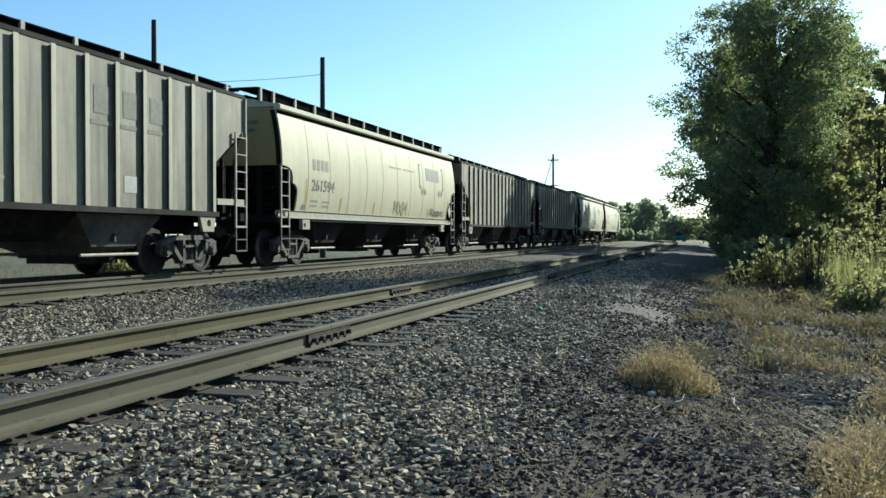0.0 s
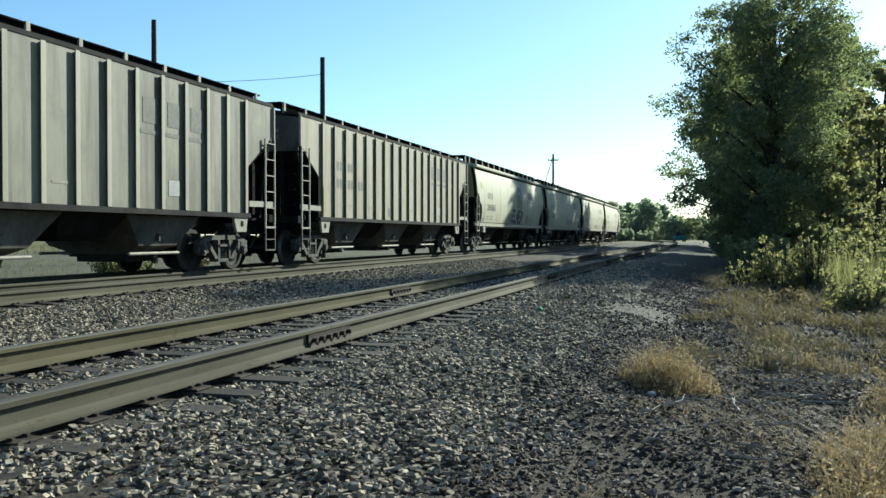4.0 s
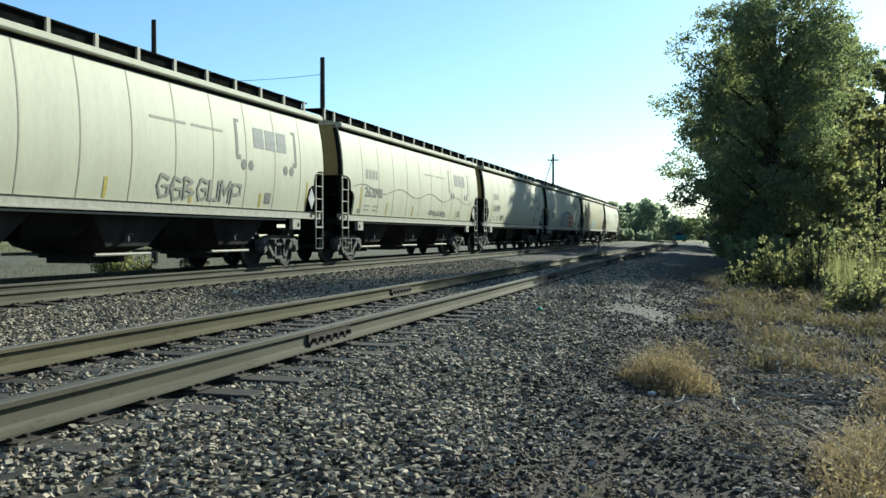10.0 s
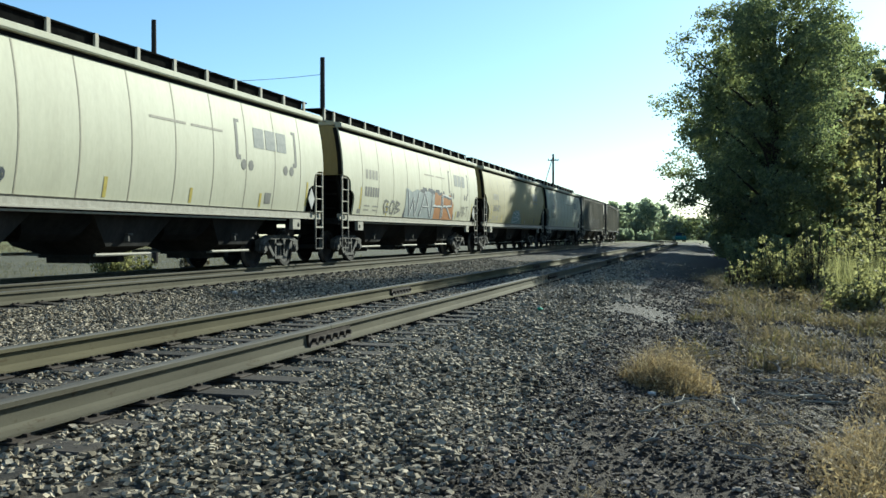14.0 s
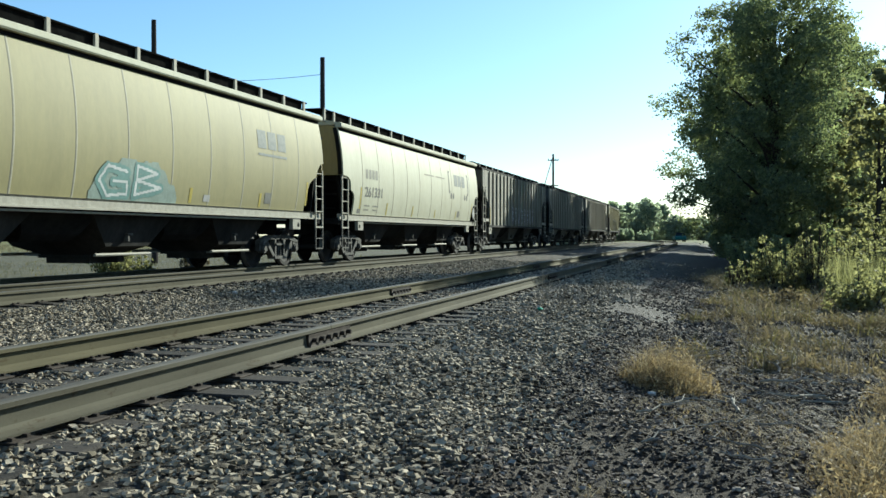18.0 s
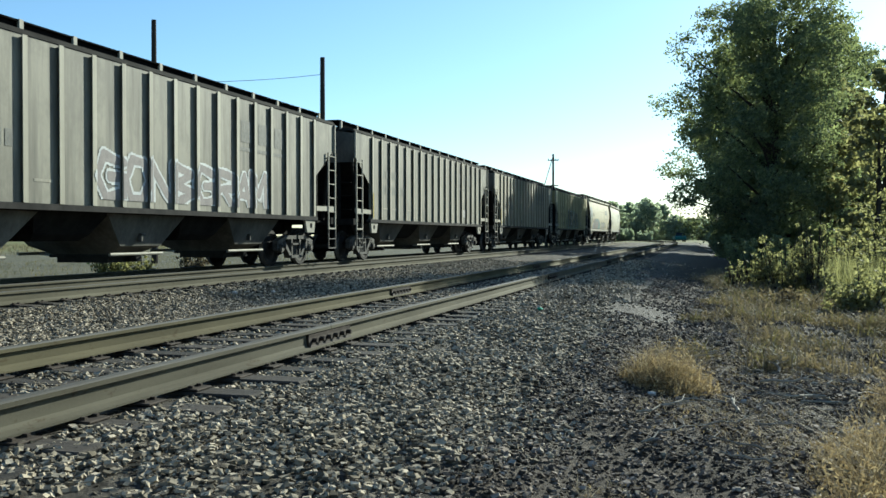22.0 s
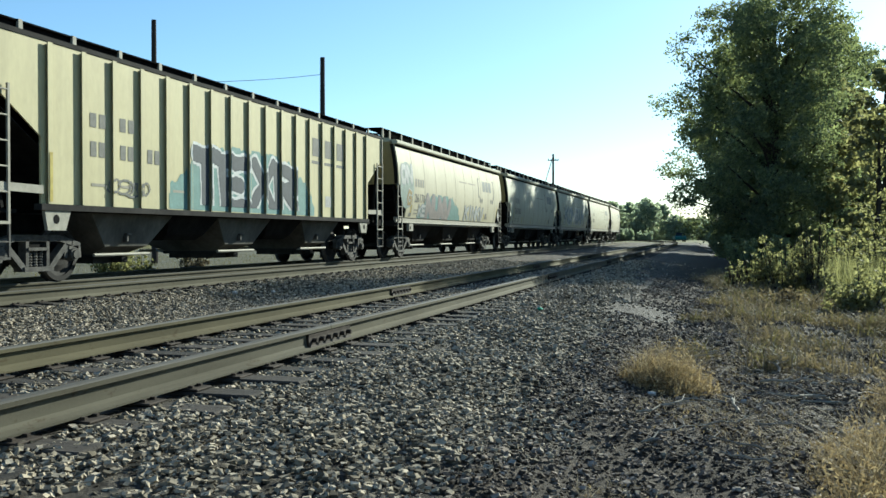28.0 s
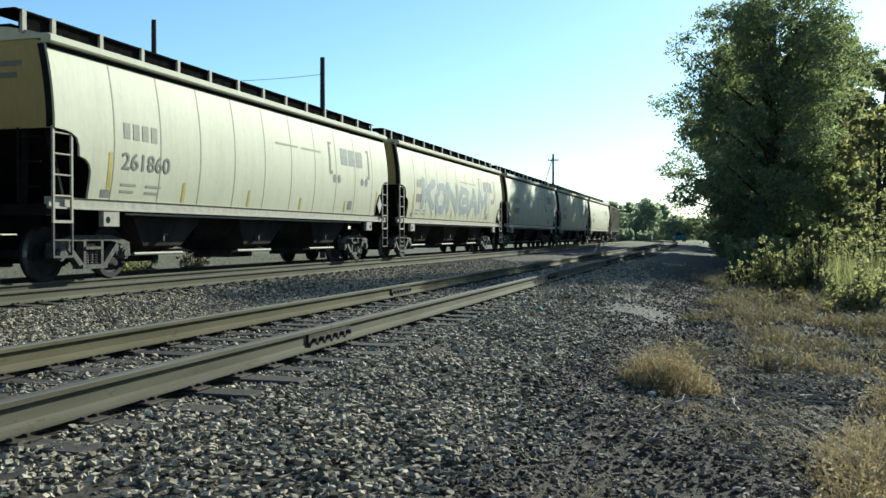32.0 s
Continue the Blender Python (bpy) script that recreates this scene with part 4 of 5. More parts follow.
# strokes of sprayed capitals in a box one wide and one high
GLYPHS = {"E": "0,0,0,1 0,1,1,1 0,.5,.8,.5 0,0,1,0", "L": "0,1,0,0 0,0,1,0", "M": "0,0,0,1 0,1,.5,.35 .5,.35,1,1 1,1,1,0", "R": "0,0,0,1 0,1,1,.9 1,.9,1,.55 1,.55,0,.5 .4,.5,1,0",
          "T": "0,1,1,1 .5,1,.5,0", "X": "0,0,1,1 0,1,1,0", "A": "0,0,.5,1 .5,1,1,0 .25,.4,.75,.4", "H": "0,0,0,1 1,0,1,1 0,.5,1,.5", "P": "0,0,0,1 0,1,1,.95 1,.95,1,.5 1,.5,0,.45",
          "K": "0,0,0,1 1,1,0,.45 .3,.6,1,0", "I": ".5,0,.5,1", "N": "0,0,0,1 0,1,1,0 1,0,1,1", "U": "0,1,0,.1 0,.1,1,.1 1,.1,1,1", "V": "0,1,.5,0 .5,0,1,1", "G": "1,.85,.3,1 .3,1,0,.5 0,.5,.3,0 .3,0,1,.1 1,.1,1,.5 1,.5,.5,.5",
          "O": "0,.5,.3,1 .3,1,.8,.95 .8,.95,1,.5 1,.5,.7,0 .7,0,.2,.05 .2,.05,0,.5", "W": "0,1,.25,0 .25,0,.5,.7 .5,.7,.75,0 .75,0,1,1", "B": "0,0,0,1 0,1,.8,.8 .8,.8,0,.5 0,.5,1,.3 1,.3,0,0"}


def sprayed(word, y0, y1, z0, z1, gap=0.3, seed=0):
    """The strokes of sprayed capitals between y0 and y1, uneven in height and slant."""
    rng = np.random.default_rng(seed)
    step = (y1 - y0) / (len(word) + gap * (len(word) - 1))
    out = []
    for k, ch in enumerate(word):
        a, b, c = y0 + k * step * (1 + gap), rng.uniform(-0.06, 0.06) * (z1 - z0), rng.uniform(-0.12, 0.12)
        for stroke in GLYPHS[ch].split():
            u = [float(q) for q in stroke.split(",")]
            out.append((a + step * (u[0] + c * u[1]), z0 + b + (z1 - z0) * u[1], a + step * (u[2] + c * u[3]), z0 + b + (z1 - z0) * u[3]))
    return out


def spray(car, kind, mark, passing):
    """Sprayed shapes that set single wagons apart."""
    h = HALF[kind]
    f, side = -h, ribbed_side(kind) if kind in "BC" else round_side
    def put(name, y0, y1, z0, z1, cell, inside, paint, lift, label=""):
        paint_on(car, name, f + y0, f + y1, z0, z1, cell, inside, side, M[paint], label, lift)
    def lines(y0, y1, z0, z1, n, seed, wide, paint, edge=None, rim=0.045):
        y0, y1 = y0 + 0.1, y1 - 0.1
        ls = scribble(f + y0, f + y1, z0, z1, n, seed)
        if edge:
            put("graffiti_edge", y0 - 0.25, y1 + 0.25, z0 - 0.08, z1 + 0.08, 0.025, strokes(ls, wide + rim), edge, 0.009, "sprayed edge of the shapes")
        put("graffiti", y0 - 0.2, y1 + 0.2, z0 - 0.06, z1 + 0.06, 0.022, strokes(ls, wide), paint, 0.012, "sprayed shapes along the lower side")
    def word(text, y0, y1, z0, z1, wide, paint, edge=None, rim=0.05, gap=0.3, seed=0, label="sprayed capitals along the lower side"):
        ls = sprayed(text, f + y0, f + y1, z0, z1, gap, seed)
        m = wide + rim + 0.04
        if edge:
            put("graffiti_edge", y0 - m, y1 + m, max(1.405, z0 - m), z1 + m, 0.022, strokes(ls, wide + rim, 0.12), edge, 0.009, "sprayed edge of the capitals")
        put("graffiti", y0 - m, y1 + m, max(1.405, z0 - m), z1 + m, 0.02, strokes(ls, wide, 0.12), paint, 0.012, label)
    if mark == "arch":
        c = f + 9.6
        def ring(y, z):
            return np.hypot((y - c) / 0.78, (z - 2.62) / 0.80)
        put("graffiti_ring", 8.8, 10.7, 1.8, 3.45, 0.025, lambda y, z: (ring(y, z) < 1) & ((ring(y, z) > 0.62) | (ring(y, z) < 0.52)) & ~((ring(y, z) > 0.72) & (ring(y, z) < 0.88) & (np.sin(17 * np.arctan2(z - 2.62, y - c)) > 0.55) & (z < 2.8)), "spray_grey", 0.008, "faded grey round emblem with a ring of marks")
        put("graffiti_core", 9.2, 10.3, 2.1, 3.0, 0.025, lambda y, z: np.hypot((y - c - 0.05) / 0.30, (z - 2.56) / 0.33) < 1, "spray_straw", 0.010, "faded yellow disc")
        put("graffiti_leaf", 8.55, 10.2, 2.0, 3.2, 0.022, lambda y, z: (np.abs(z - 3.0 + 0.62 * (y - c + 1.1)) < 0.11 * np.clip((y - c + 1.15) * 1.6, 0, 1) * np.clip((c + 0.35 - y) * 2.4, 0, 1)), "spray_leaf", 0.013, "faded pale green leaf shape")
        word("ELMER", 7.85, 10.45, 1.50, 2.08, 0.10, "spray_slate", "spray_white", 0.045, 0.5, 5)
        for y0, y1 in ((6.9, 7.9), (11.5, 12.3)):
            block(car, "touched_up_patch", f + y0, f + y1, 1.45, 1.9, side, M["faint"], "faded grey touched-up patch")
    elif mark == "orange":
        put("graffiti_edge", 5.6, 12.05, 1.405, 2.52, 0.025, halo(f + 5.6, f + 12.05, 1.3, 2.52, 3), "spray_slate", 0.007, "dark sprayed edge")
        put("graffiti", 5.75, 9.2, 1.405, 2.4, 0.025, lambda y, z: z < 2.36 + 0.05 * np.sin(5 * y), "spray_blue", 0.010, "pale grey-blue sprayed fill")
        put("graffiti", 9.2, 11.9, 1.405, 2.4, 0.025, lambda y, z: z < 2.36 + 0.05 * np.sin(6 * y) - 0.5 * np.clip(y - f - 11.3, 0, 1), "spray_orange", 0.010, "orange sprayed fill")
        put("graffiti_line", 5.7, 11.9, 1.405, 2.42, 0.022, strokes(sprayed("WAHR", f + 5.9, f + 11.6, 1.46, 2.28, 0.15, 4), 0.05, 0.2), "spray_slate", 0.013)
        put("graffiti_line", 5.7, 11.9, 1.405, 2.46, 0.022, strokes(sprayed("WAHR", f + 5.98, f + 11.68, 1.44, 2.33, 0.15, 4), 0.025, 0.2), "spray_white", 0.016)
        word("ABT", 13.0, 14.3, 1.6, 2.0, 0.022, "ink_pale", seed=12)
        word("GOB", 3.6, 5.2, 1.5, 1.9, 0.03, "ink", seed=9)
    elif mark == "teal":
        put("graffiti_cloud", 6.2, 8.9, 1.405, 2.15, 0.025, halo(f + 6.2, f + 8.9, 1.3, 2.15, 1), "spray_teal_pale", 0.007, "faded pale teal sprayed patch")
        word("GB", 6.45, 8.3, 1.5, 2.0, 0.10, "spray_teal", seed=3, label="sprayed teal shapes")
        put("graffiti_line", 6.3, 8.7, 1.405, 2.2, 0.022, strokes(sprayed("GB", f + 6.45, f + 8.3, 1.5, 2.02, 0.3, 3), 0.025), "spray_white", 0.014)
        block(car, "paper_label", f + 9.9, f + 10.15, 1.48, 1.62, side, M["mark_white"])
    elif mark == "low":
        word("GONBGRAM", 6.6, 12.9, 1.42, 2.15, 0.085, "spray_pink", "spray_white", 0.045, 0.12, 17, "faint sprayed shapes along the lower side")
    elif mark == "big":
        put("graffiti_cloud", 4.8, 11.8, 1.30, 2.72, 0.025, halo(f + 4.8, f + 11.8, 1.2, 2.72, 2), "spray_teal", 0.005, "sprayed turquoise cloud behind the shapes")
        word("TEXR", 5.75, 10.6, 1.46, 2.42, 0.165, "spray_slate", "spray_white", 0.065, 0.3, 23, "large slate-grey sprayed capitals")
        lines(2.9, 4.3, 1.45, 1.9, 3, 24, 0.02, "ink")
    elif mark == "multi":
        put("graffiti_cloud", 2.3, 8.2, 1.405, 2.32, 0.025, halo(f + 2.3, f + 8.2, 1.25, 2.32, 4), "spray_teal", 0.006, "sprayed teal cloud behind the shapes")
        word("NUXV", 3.4, 6.5, 1.46, 2.08, 0.17, "spray_pink", "spray_grey", 0.045, 0.12, 31, "faded pink sprayed capitals")
        word("KE", 2.4, 3.15, 1.5, 1.85, 0.045, "spray_pale", "spray_grey", 0.03, 0.3, 32)
        block(car, "graffiti_patch", f + 6.55, f + 6.95, 1.46, 1.98, side, M["spray_ochre"], "faded ochre sprayed patch")
        word("KINKV", 8.9, 12.1, 1.48, 1.98, 0.065, "spray_pale", "spray_grey", 0.035, 0.2, 33)
        put("graffiti_cloud", 0.2, 1.75, 1.6, 3.3, 0.025, lambda y, z: np.hypot((y - f - 0.95) / 0.75, (z - 2.5) / 0.8) < 1, "spray_teal_pale", 0.006, "faded pale blue sprayed cloud")
        word("ON", 0.35, 1.45, 2.62, 3.12, 0.09, "spray_pale", "spray_blue", 0.04, 0.3, 35)
        word("G", 1.0, 1.4, 1.85, 2.3, 0.06, "spray_ochre", "spray_pale", 0.04, 0.3, 37)
    elif mark == "blue":
        word("KONGAM", 2.6, 12.5, 1.8, 2.7, 0.16, "spray_blue", "spray_white", 0.05, 0.25, 41)
    elif mark == "scrawl":
        if passing == 9.012:
            word("GGBGUMP", 8.2, 11.4, 1.5, 1.92, 0.032, "ink_pale", None, 0.05, 0.3, 51)
        else:
            word("MXM", 8.55, 9.85, 1.48, 1.9, 0.028, "spray_moss", None, 0.05, 0.3, 51)
            lines(12.8, 14.4, 1.45, 1.8, 5, 52, 0.016, "spray_slate")
    elif mark == "bars":
        lines(3.3, 4.3, 1.45, 1.82, 4, 53, 0.018, "spray_slate")
    elif mark == "wave":
        ls = [(f + 0.8 + 0.5 * k, 2.2 + 0.12 * math.sin(0.9 * k), f + 1.3 + 0.5 * k, 2.2 + 0.12 * math.sin(0.9 * (k + 1))) for k in range(28)]
        put("graffiti_line", 0.8, 15.0, 2.0, 2.4, 0.016, strokes(ls, 0.012), "ink", 0.008, "thin sprayed wavy line")
        lines(8.6, 11.0, 1.48, 1.75, 6, 55, 0.02, "ink")


for (car, passing, kind), (_, _, _, mark) in zip(WAGONS, TRAIN):
    number_wagon(car, kind, passing)
    if mark:
        spray(car, kind, mark, passing)


def motions():
    """The whole train rolls at one speed round the curve and down the straight; its wheelsets turn."""
    for car, passing, kind in WAGONS:
        h = HALF[kind]
        rows = []
        for k in range(33):
            t = float(k)
            s = LEAD + h + SPEED * (passing - t)
            a, _ = along(TRAIN_X, s - h + 1.68)
            b, _ = along(TRAIN_X, s + h - 1.68)
            c, d = (a + b) / 2, b - a
            rows.append((t, pose(c.x, c.y, RAIL_Z, 0, 0, math.degrees(math.atan2(-d.x, d.y)))))
        walk(car, rows)
    spin = {}
    step = 2 / FPS
    for car, passing, kind in WAGONS:
        for w in [o for o in car.children_recursive if o.name.split(".")[0] == "wheelset"]:
            key = 1 if w.location.y > 0 else -1
            if key not in spin:
                y, z = w.location.y, w.location.z
                rows = [(k * step, pose(0, y, z, math.degrees(SPEED * k * step / 0.457) % 360.0, 0, 0)) for k in range(481)]
                walk(w, rows)
                spin[key] = w.animation_data
            else:
                w.rotation_mode = "QUATERNION"
                w.animation_data_create()
                w.animation_data.action = spin[key].action
                w.animation_data.action_slot = spin[key].action_slot

# ---- growth and distance ----
def leaf_cloud(centers, radii, count, size, rng, squash=0.8):
    """Leaves as small folded quads round clump centres: verts and faces."""
    centers, radii = np.asarray(centers, float), np.asarray(radii, float)
    w = radii ** 2
    idx = rng.choice(len(centers), count, p=w / w.sum())
    d = rng.normal(size=(count, 3))
    d /= np.linalg.norm(d, axis=1)[:, None]
    r = radii[idx] * rng.uniform(0.35, 1.08, count) ** 0.6
    p = centers[idx] + d * r[:, None] * np.array([1, 1, squash])
    return quads_at(p, size, rng)


def quads_at(p, size, rng, stretch=1.7):
    n = len(p)
    a = rng.normal(size=(n, 3)); a /= np.linalg.norm(a, axis=1)[:, None]
    b = np.cross(a, rng.normal(size=(n, 3))); b /= np.linalg.norm(b, axis=1)[:, None]
    s = size * rng.uniform(0.6, 1.4, n)[:, None]
    a, b = a * s * stretch * 0.5, b * s * 0.5
    v = np.stack((p - a, p + b * 0.9, p + a, p - b * 0.9), 1).reshape(-1, 3)
    return v, np.arange(4 * n).reshape(-1, 4)


def tree(name, x, y, tall, wide, prof, lobes, sprays, leaves, size, leafmat, seed, label, lobe_r=(0.16, 0.28), lean=0.0, core=0, fringe=()):
    """A tapered trunk, limbs, and a crown of lobes, each of many sprays of leaves, with gaps. wide: half the crown's width; prof: (share of height, share of width)."""
    rng = np.random.default_rng(seed)
    root = tagged(new(name), label, "tree")
    root.location = (x, y, float(height(x, y)) - 0.05)
    us, ws = [p[0] for p in prof], [p[1] for p in prof]
    cs, rs = [], []
    for k in range(lobes):
        u = us[0] + (us[-1] - us[0]) * (k + rng.uniform(0, 1)) / lobes
        w = float(np.interp(u, us, ws)) * wide
        ang, rad = k * 2.4 + rng.uniform(-0.5, 0.5), math.sqrt(rng.uniform(0.2, 1.0))
        r = wide * rng.uniform(*lobe_r)
        q = max(0.0, w - 0.6 * r) * rad
        cs.append((math.cos(ang) * q + lean * u, math.sin(ang) * q, u * tall - 0.3 * r))
        rs.append(r)
    for k in range(core):
        u = 0.16 + 0.62 * k / max(1, core - 1)
        cs.append((math.cos(2.4 * k) * 0.22 * wide, math.sin(2.4 * k) * 0.22 * wide, u * tall))
        rs.append(0.2 * wide)
    dense = len(cs)
    for dx, z, r in fringe:
        cs.append((dx, rng.uniform(-1.2, 1.2), z))
        rs.append(r)
    bm = bmesh.new()
    steps = [(lean * u * 0.8, 0.02 * tall * math.sin(9 * u), u * tall) for u in (0, 0.2, 0.45, 0.7, 0.9)]
    for i, (p, q) in enumerate(zip(steps, steps[1:])):
        tube(bm, p, q, tall * (0.024 - 0.005 * i), tall * (0.0195 - 0.005 * i), 9)
    part("trunk", bm, M["bark"], root, "dark tapered trunk")
    for c in cs[::2]:
        u = max(0.1, c[2] / tall * 0.72 - 0.05)
        base = (lean * u * 0.8, 0.02 * tall * math.sin(9 * u), u * tall)
        mid = tuple(0.5 * (p + q) + rng.uniform(-0.3, 0.3) for p, q in zip(base, c))
        bm = bmesh.new()
        tube(bm, base, mid, tall * 0.007, tall * 0.0045, 6)
        tube(bm, mid, c, tall * 0.0045, tall * 0.0015, 5)
        part("limb", bm, M["bark"], root)
    cs, rs = np.array(cs), np.array(rs)
    i = np.concatenate((np.repeat(np.arange(dense), sprays), np.repeat(np.arange(dense, len(cs)), sprays // 2)))
    d = rng.normal(size=(len(i), 3))
    d /= np.linalg.norm(d, axis=1)[:, None]
    sp = cs[i] + d * (rs[i] * rng.uniform(0.55, 1.18, len(i)))[:, None] * np.array([1, 1, 0.85])
    sp[:, 2] = np.maximum(sp[:, 2], 0.15)
    j = np.repeat(np.arange(len(sp)), leaves)
    p = sp[j] + rng.normal(size=(len(j), 3)) * (wide * 0.035) * np.array([1.3, 1.3, 0.7])
    v, f = quads_at(p, size, rng)
    raw("crown", v, f, leafmat, root)["kind"] = "stuff"
    return root


def shrub(name, x, y, r, tall, leaves, size, leafmat, seed, label, stems=9):
    rng = np.random.default_rng(seed)
    z0 = float(height(x, y))
    root = tagged(new(name), label, "shrub")
    root.location = (x, y, z0)
    bm = bmesh.new()
    cs, rs = [], []
    for k in range(stems):
        a, q = rng.uniform(0, 2 * math.pi), math.sqrt(rng.uniform(0, 1)) * r
        hgt = tall * rng.uniform(0.5, 1.0) * (1 - 0.35 * (q / r) ** 2)
        tip = (math.cos(a) * q, math.sin(a) * q, hgt)
        tube(bm, (tip[0] * 0.3, tip[1] * 0.3, -0.1), tip, 0.02, 0.006, 5)
        for u in (0.2, 0.45, 0.7, 0.95):
            cs.append((tip[0] * (0.4 + 0.6 * u) + rng.uniform(-0.1, 0.1), tip[1] * (0.4 + 0.6 * u) + rng.uniform(-0.1, 0.1), hgt * u))
            rs.append(rng.uniform(0.16, 0.34) * r * (1.15 - 0.7 * u) * (9 / stems) ** 0.25)
    part("stems", bm, M["bark"], root)
    v, f = leaf_cloud(cs, rs, leaves, size, rng, 0.9)
    raw("foliage", v, f, leafmat, root)["kind"] = "stuff"
    return root


def blades(name, pts, tall, width, material, seed, label, spread=0.5, category="grass", fall=None):
    """Grass: tapered bent blades at the points given."""
    rng = np.random.default_rng(seed)
    pts = np.asarray(pts, float)
    n = len(pts)
    z = height(pts[:, 0], pts[:, 1])
    base = np.stack((pts[:, 0], pts[:, 1], z - 0.01), 1)
    ang = rng.uniform(0, 2 * math.pi, n)
    d = np.stack((np.cos(ang), np.sin(ang), np.zeros(n)), 1)
    s = np.stack((-np.sin(ang), np.cos(ang), np.zeros(n)), 1) * width * rng.uniform(0.6, 1.3, n)[:, None]
    hgt = tall * rng.uniform(0.3, 1.15, n) * (1 if fall is None else fall)
    ln = spread * hgt * rng.uniform(0.1, 1.0, n)
    up = np.array([0, 0, 1.0])
    mid = base + d * (0.35 * ln)[:, None] + up * (0.6 * hgt)[:, None]
    tip = base + d * ln[:, None] + up * hgt[:, None]
    v = np.stack((base - s, base + s, mid + s * 0.7, mid - s * 0.7, tip), 1).reshape(-1, 3)
    i = np.arange(n)[:, None] * 5
    f = np.concatenate((i + [0, 1, 2], i + [0, 2, 3], i + [3, 2, 4]))
    return tagged(raw(name, v, f, material), label, category, kind="stuff")


def clump_points(centers, per, rng):
    out, low = [], []
    for x, y, r in centers:
        k = max(4, int(per * r * r))
        a, q = rng.uniform(0, 2 * math.pi, k), np.abs(rng.normal(0, 0.55, k)) * r
        out.append(np.stack((x + np.cos(a) * q, y + np.sin(a) * q), 1))
        low.append(np.clip(1.1 - 0.55 * (q / r) ** 2, 0.15, 1) * rng.uniform(0.85, 1.1))
    return np.concatenate(out), np.concatenate(low)


def ico():
    g = (1 + 5 ** 0.5) / 2
    v = np.array([(-1, g, 0), (1, g, 0), (-1, -g, 0), (1, -g, 0), (0, -1, g), (0, 1, g), (0, -1, -g), (0, 1, -g), (g, 0, -1), (g, 0, 1), (-g, 0, -1), (-g, 0, 1)], float)
    f = np.array([(0, 11, 5), (0, 5, 1), (0, 1, 7), (0, 7, 10), (0, 10, 11), (1, 5, 9), (5, 11, 4), (11, 10, 2), (10, 7, 6), (7, 1, 8), (3, 9, 4), (3, 4, 2), (3, 2, 6), (3, 6, 8), (3, 8, 9), (4, 9, 5), (2, 4, 11), (6, 2, 10), (8, 6, 7), (9, 8, 1)])
    return v / np.linalg.norm(v[0]), f


def octa():
    v = np.array([(1, 0, 0), (-1, 0, 0), (0, 1, 0), (0, -1, 0), (0, 0, 1), (0, 0, -1)], float)
    f = np.array([(0, 2, 4), (2, 1, 4), (1, 3, 4), (3, 0, 4), (2, 0, 5), (1, 2, 5), (3, 1, 5), (0, 3, 5)])
    return v, f


def block_stone():
    v = np.array([(x, y, z) for x in (-0.7, 0.7) for y in (-0.6, 0.6) for z in (-0.45, 0.45)])
    f = np.array([(0, 1, 3), (0, 3, 2), (4, 6, 7), (4, 7, 5), (0, 4, 5), (0, 5, 1), (2, 3, 7), (2, 7, 6), (0, 2, 6), (0, 6, 4), (1, 5, 7), (1, 7, 3)])
    return v, f


def stones(name, x0, x1, y0, y1, per, size, seed, label, base, keep=None):
    """Crushed stone: uneven turned lumps lying on the ground, clear of the rails."""
    rng = np.random.default_rng(seed)
    n = int((x1 - x0) * (y1 - y0) * per)
    x, y = rng.uniform(x0, x1, n), rng.uniform(y0, y1, n)
    ok = np.ones(n, bool)
    for r in (*NEAR_RAILS, *TRAIN_RAILS, SPARE_RAIL):
        ok &= np.abs(x - r) > 0.085 + rng.uniform(0, 0.05, n)
    ok &= (((x + 0.97) / 0.5) ** 2 + ((y - 14.3) / 1.3) ** 2 > 1 + 0.6 * rng.normal(0, 1, n)) | (rng.uniform(0, 1, n) < 0.05)
    ok &= x > -0.95 * y - 0.6
    if keep is not None:
        ok &= keep(x, y, rng)
    x, y = x[ok], y[ok]
    n = len(x)
    bv, bf = base
    k = len(bv)
    v = bv[None] * rng.uniform(0.62, 1.25, (n, k, 1))
    v = v * (size * 0.5 * rng.uniform(0.55, 1.5, (n, 1, 1)) * rng.uniform(0.65, 1.3, (n, 1, 3)))
    q = rng.normal(size=(n, 4)) * np.array([1, 0.3, 0.3, 1]); q /= np.linalg.norm(q, axis=1)[:, None]
    a, b, c, d = q.T
    R = np.stack((1 - 2 * (c * c + d * d), 2 * (b * c - a * d), 2 * (b * d + a * c), 2 * (b * c + a * d), 1 - 2 * (b * b + d * d), 2 * (c * d - a * b), 2 * (b * d - a * c), 2 * (c * d + a * b), 1 - 2 * (b * b + c * c)), 1).reshape(n, 3, 3)
    v = np.einsum("nij,nkj->nki", R, v) * np.array([1.05, 1.05, 0.78])
    z = height(x, y) + 0.003 + size * rng.uniform(-0.1, 0.42, n)
    v += np.stack((x, y, z), 1)[:, None]
    f = bf[None] + (np.arange(n) * k)[:, None, None]
    return tagged(raw(name, v.reshape(-1, 3), f.reshape(-1, 3), M["ballast"]), label, "gravel", kind="stuff")


def over_ties(x, y, rng):
    """Fewer stones on the ties, and fewer towards the dirt strip."""
    near = (np.abs(x + 3.9) < 1.25) & ((y / 0.52) % 1.0 < 0.42)
    thin = rng.uniform(0, 1, len(x)) > smooth(-0.4, 0.35, x + 1.03 + 0.04 * (y - 4) + 0.15 * np.sin(2 * y)) * 0.975
    return (~near | (rng.uniform(0, 1, len(x)) < np.where(x > -3.0, 0.8, 0.35))) & thin


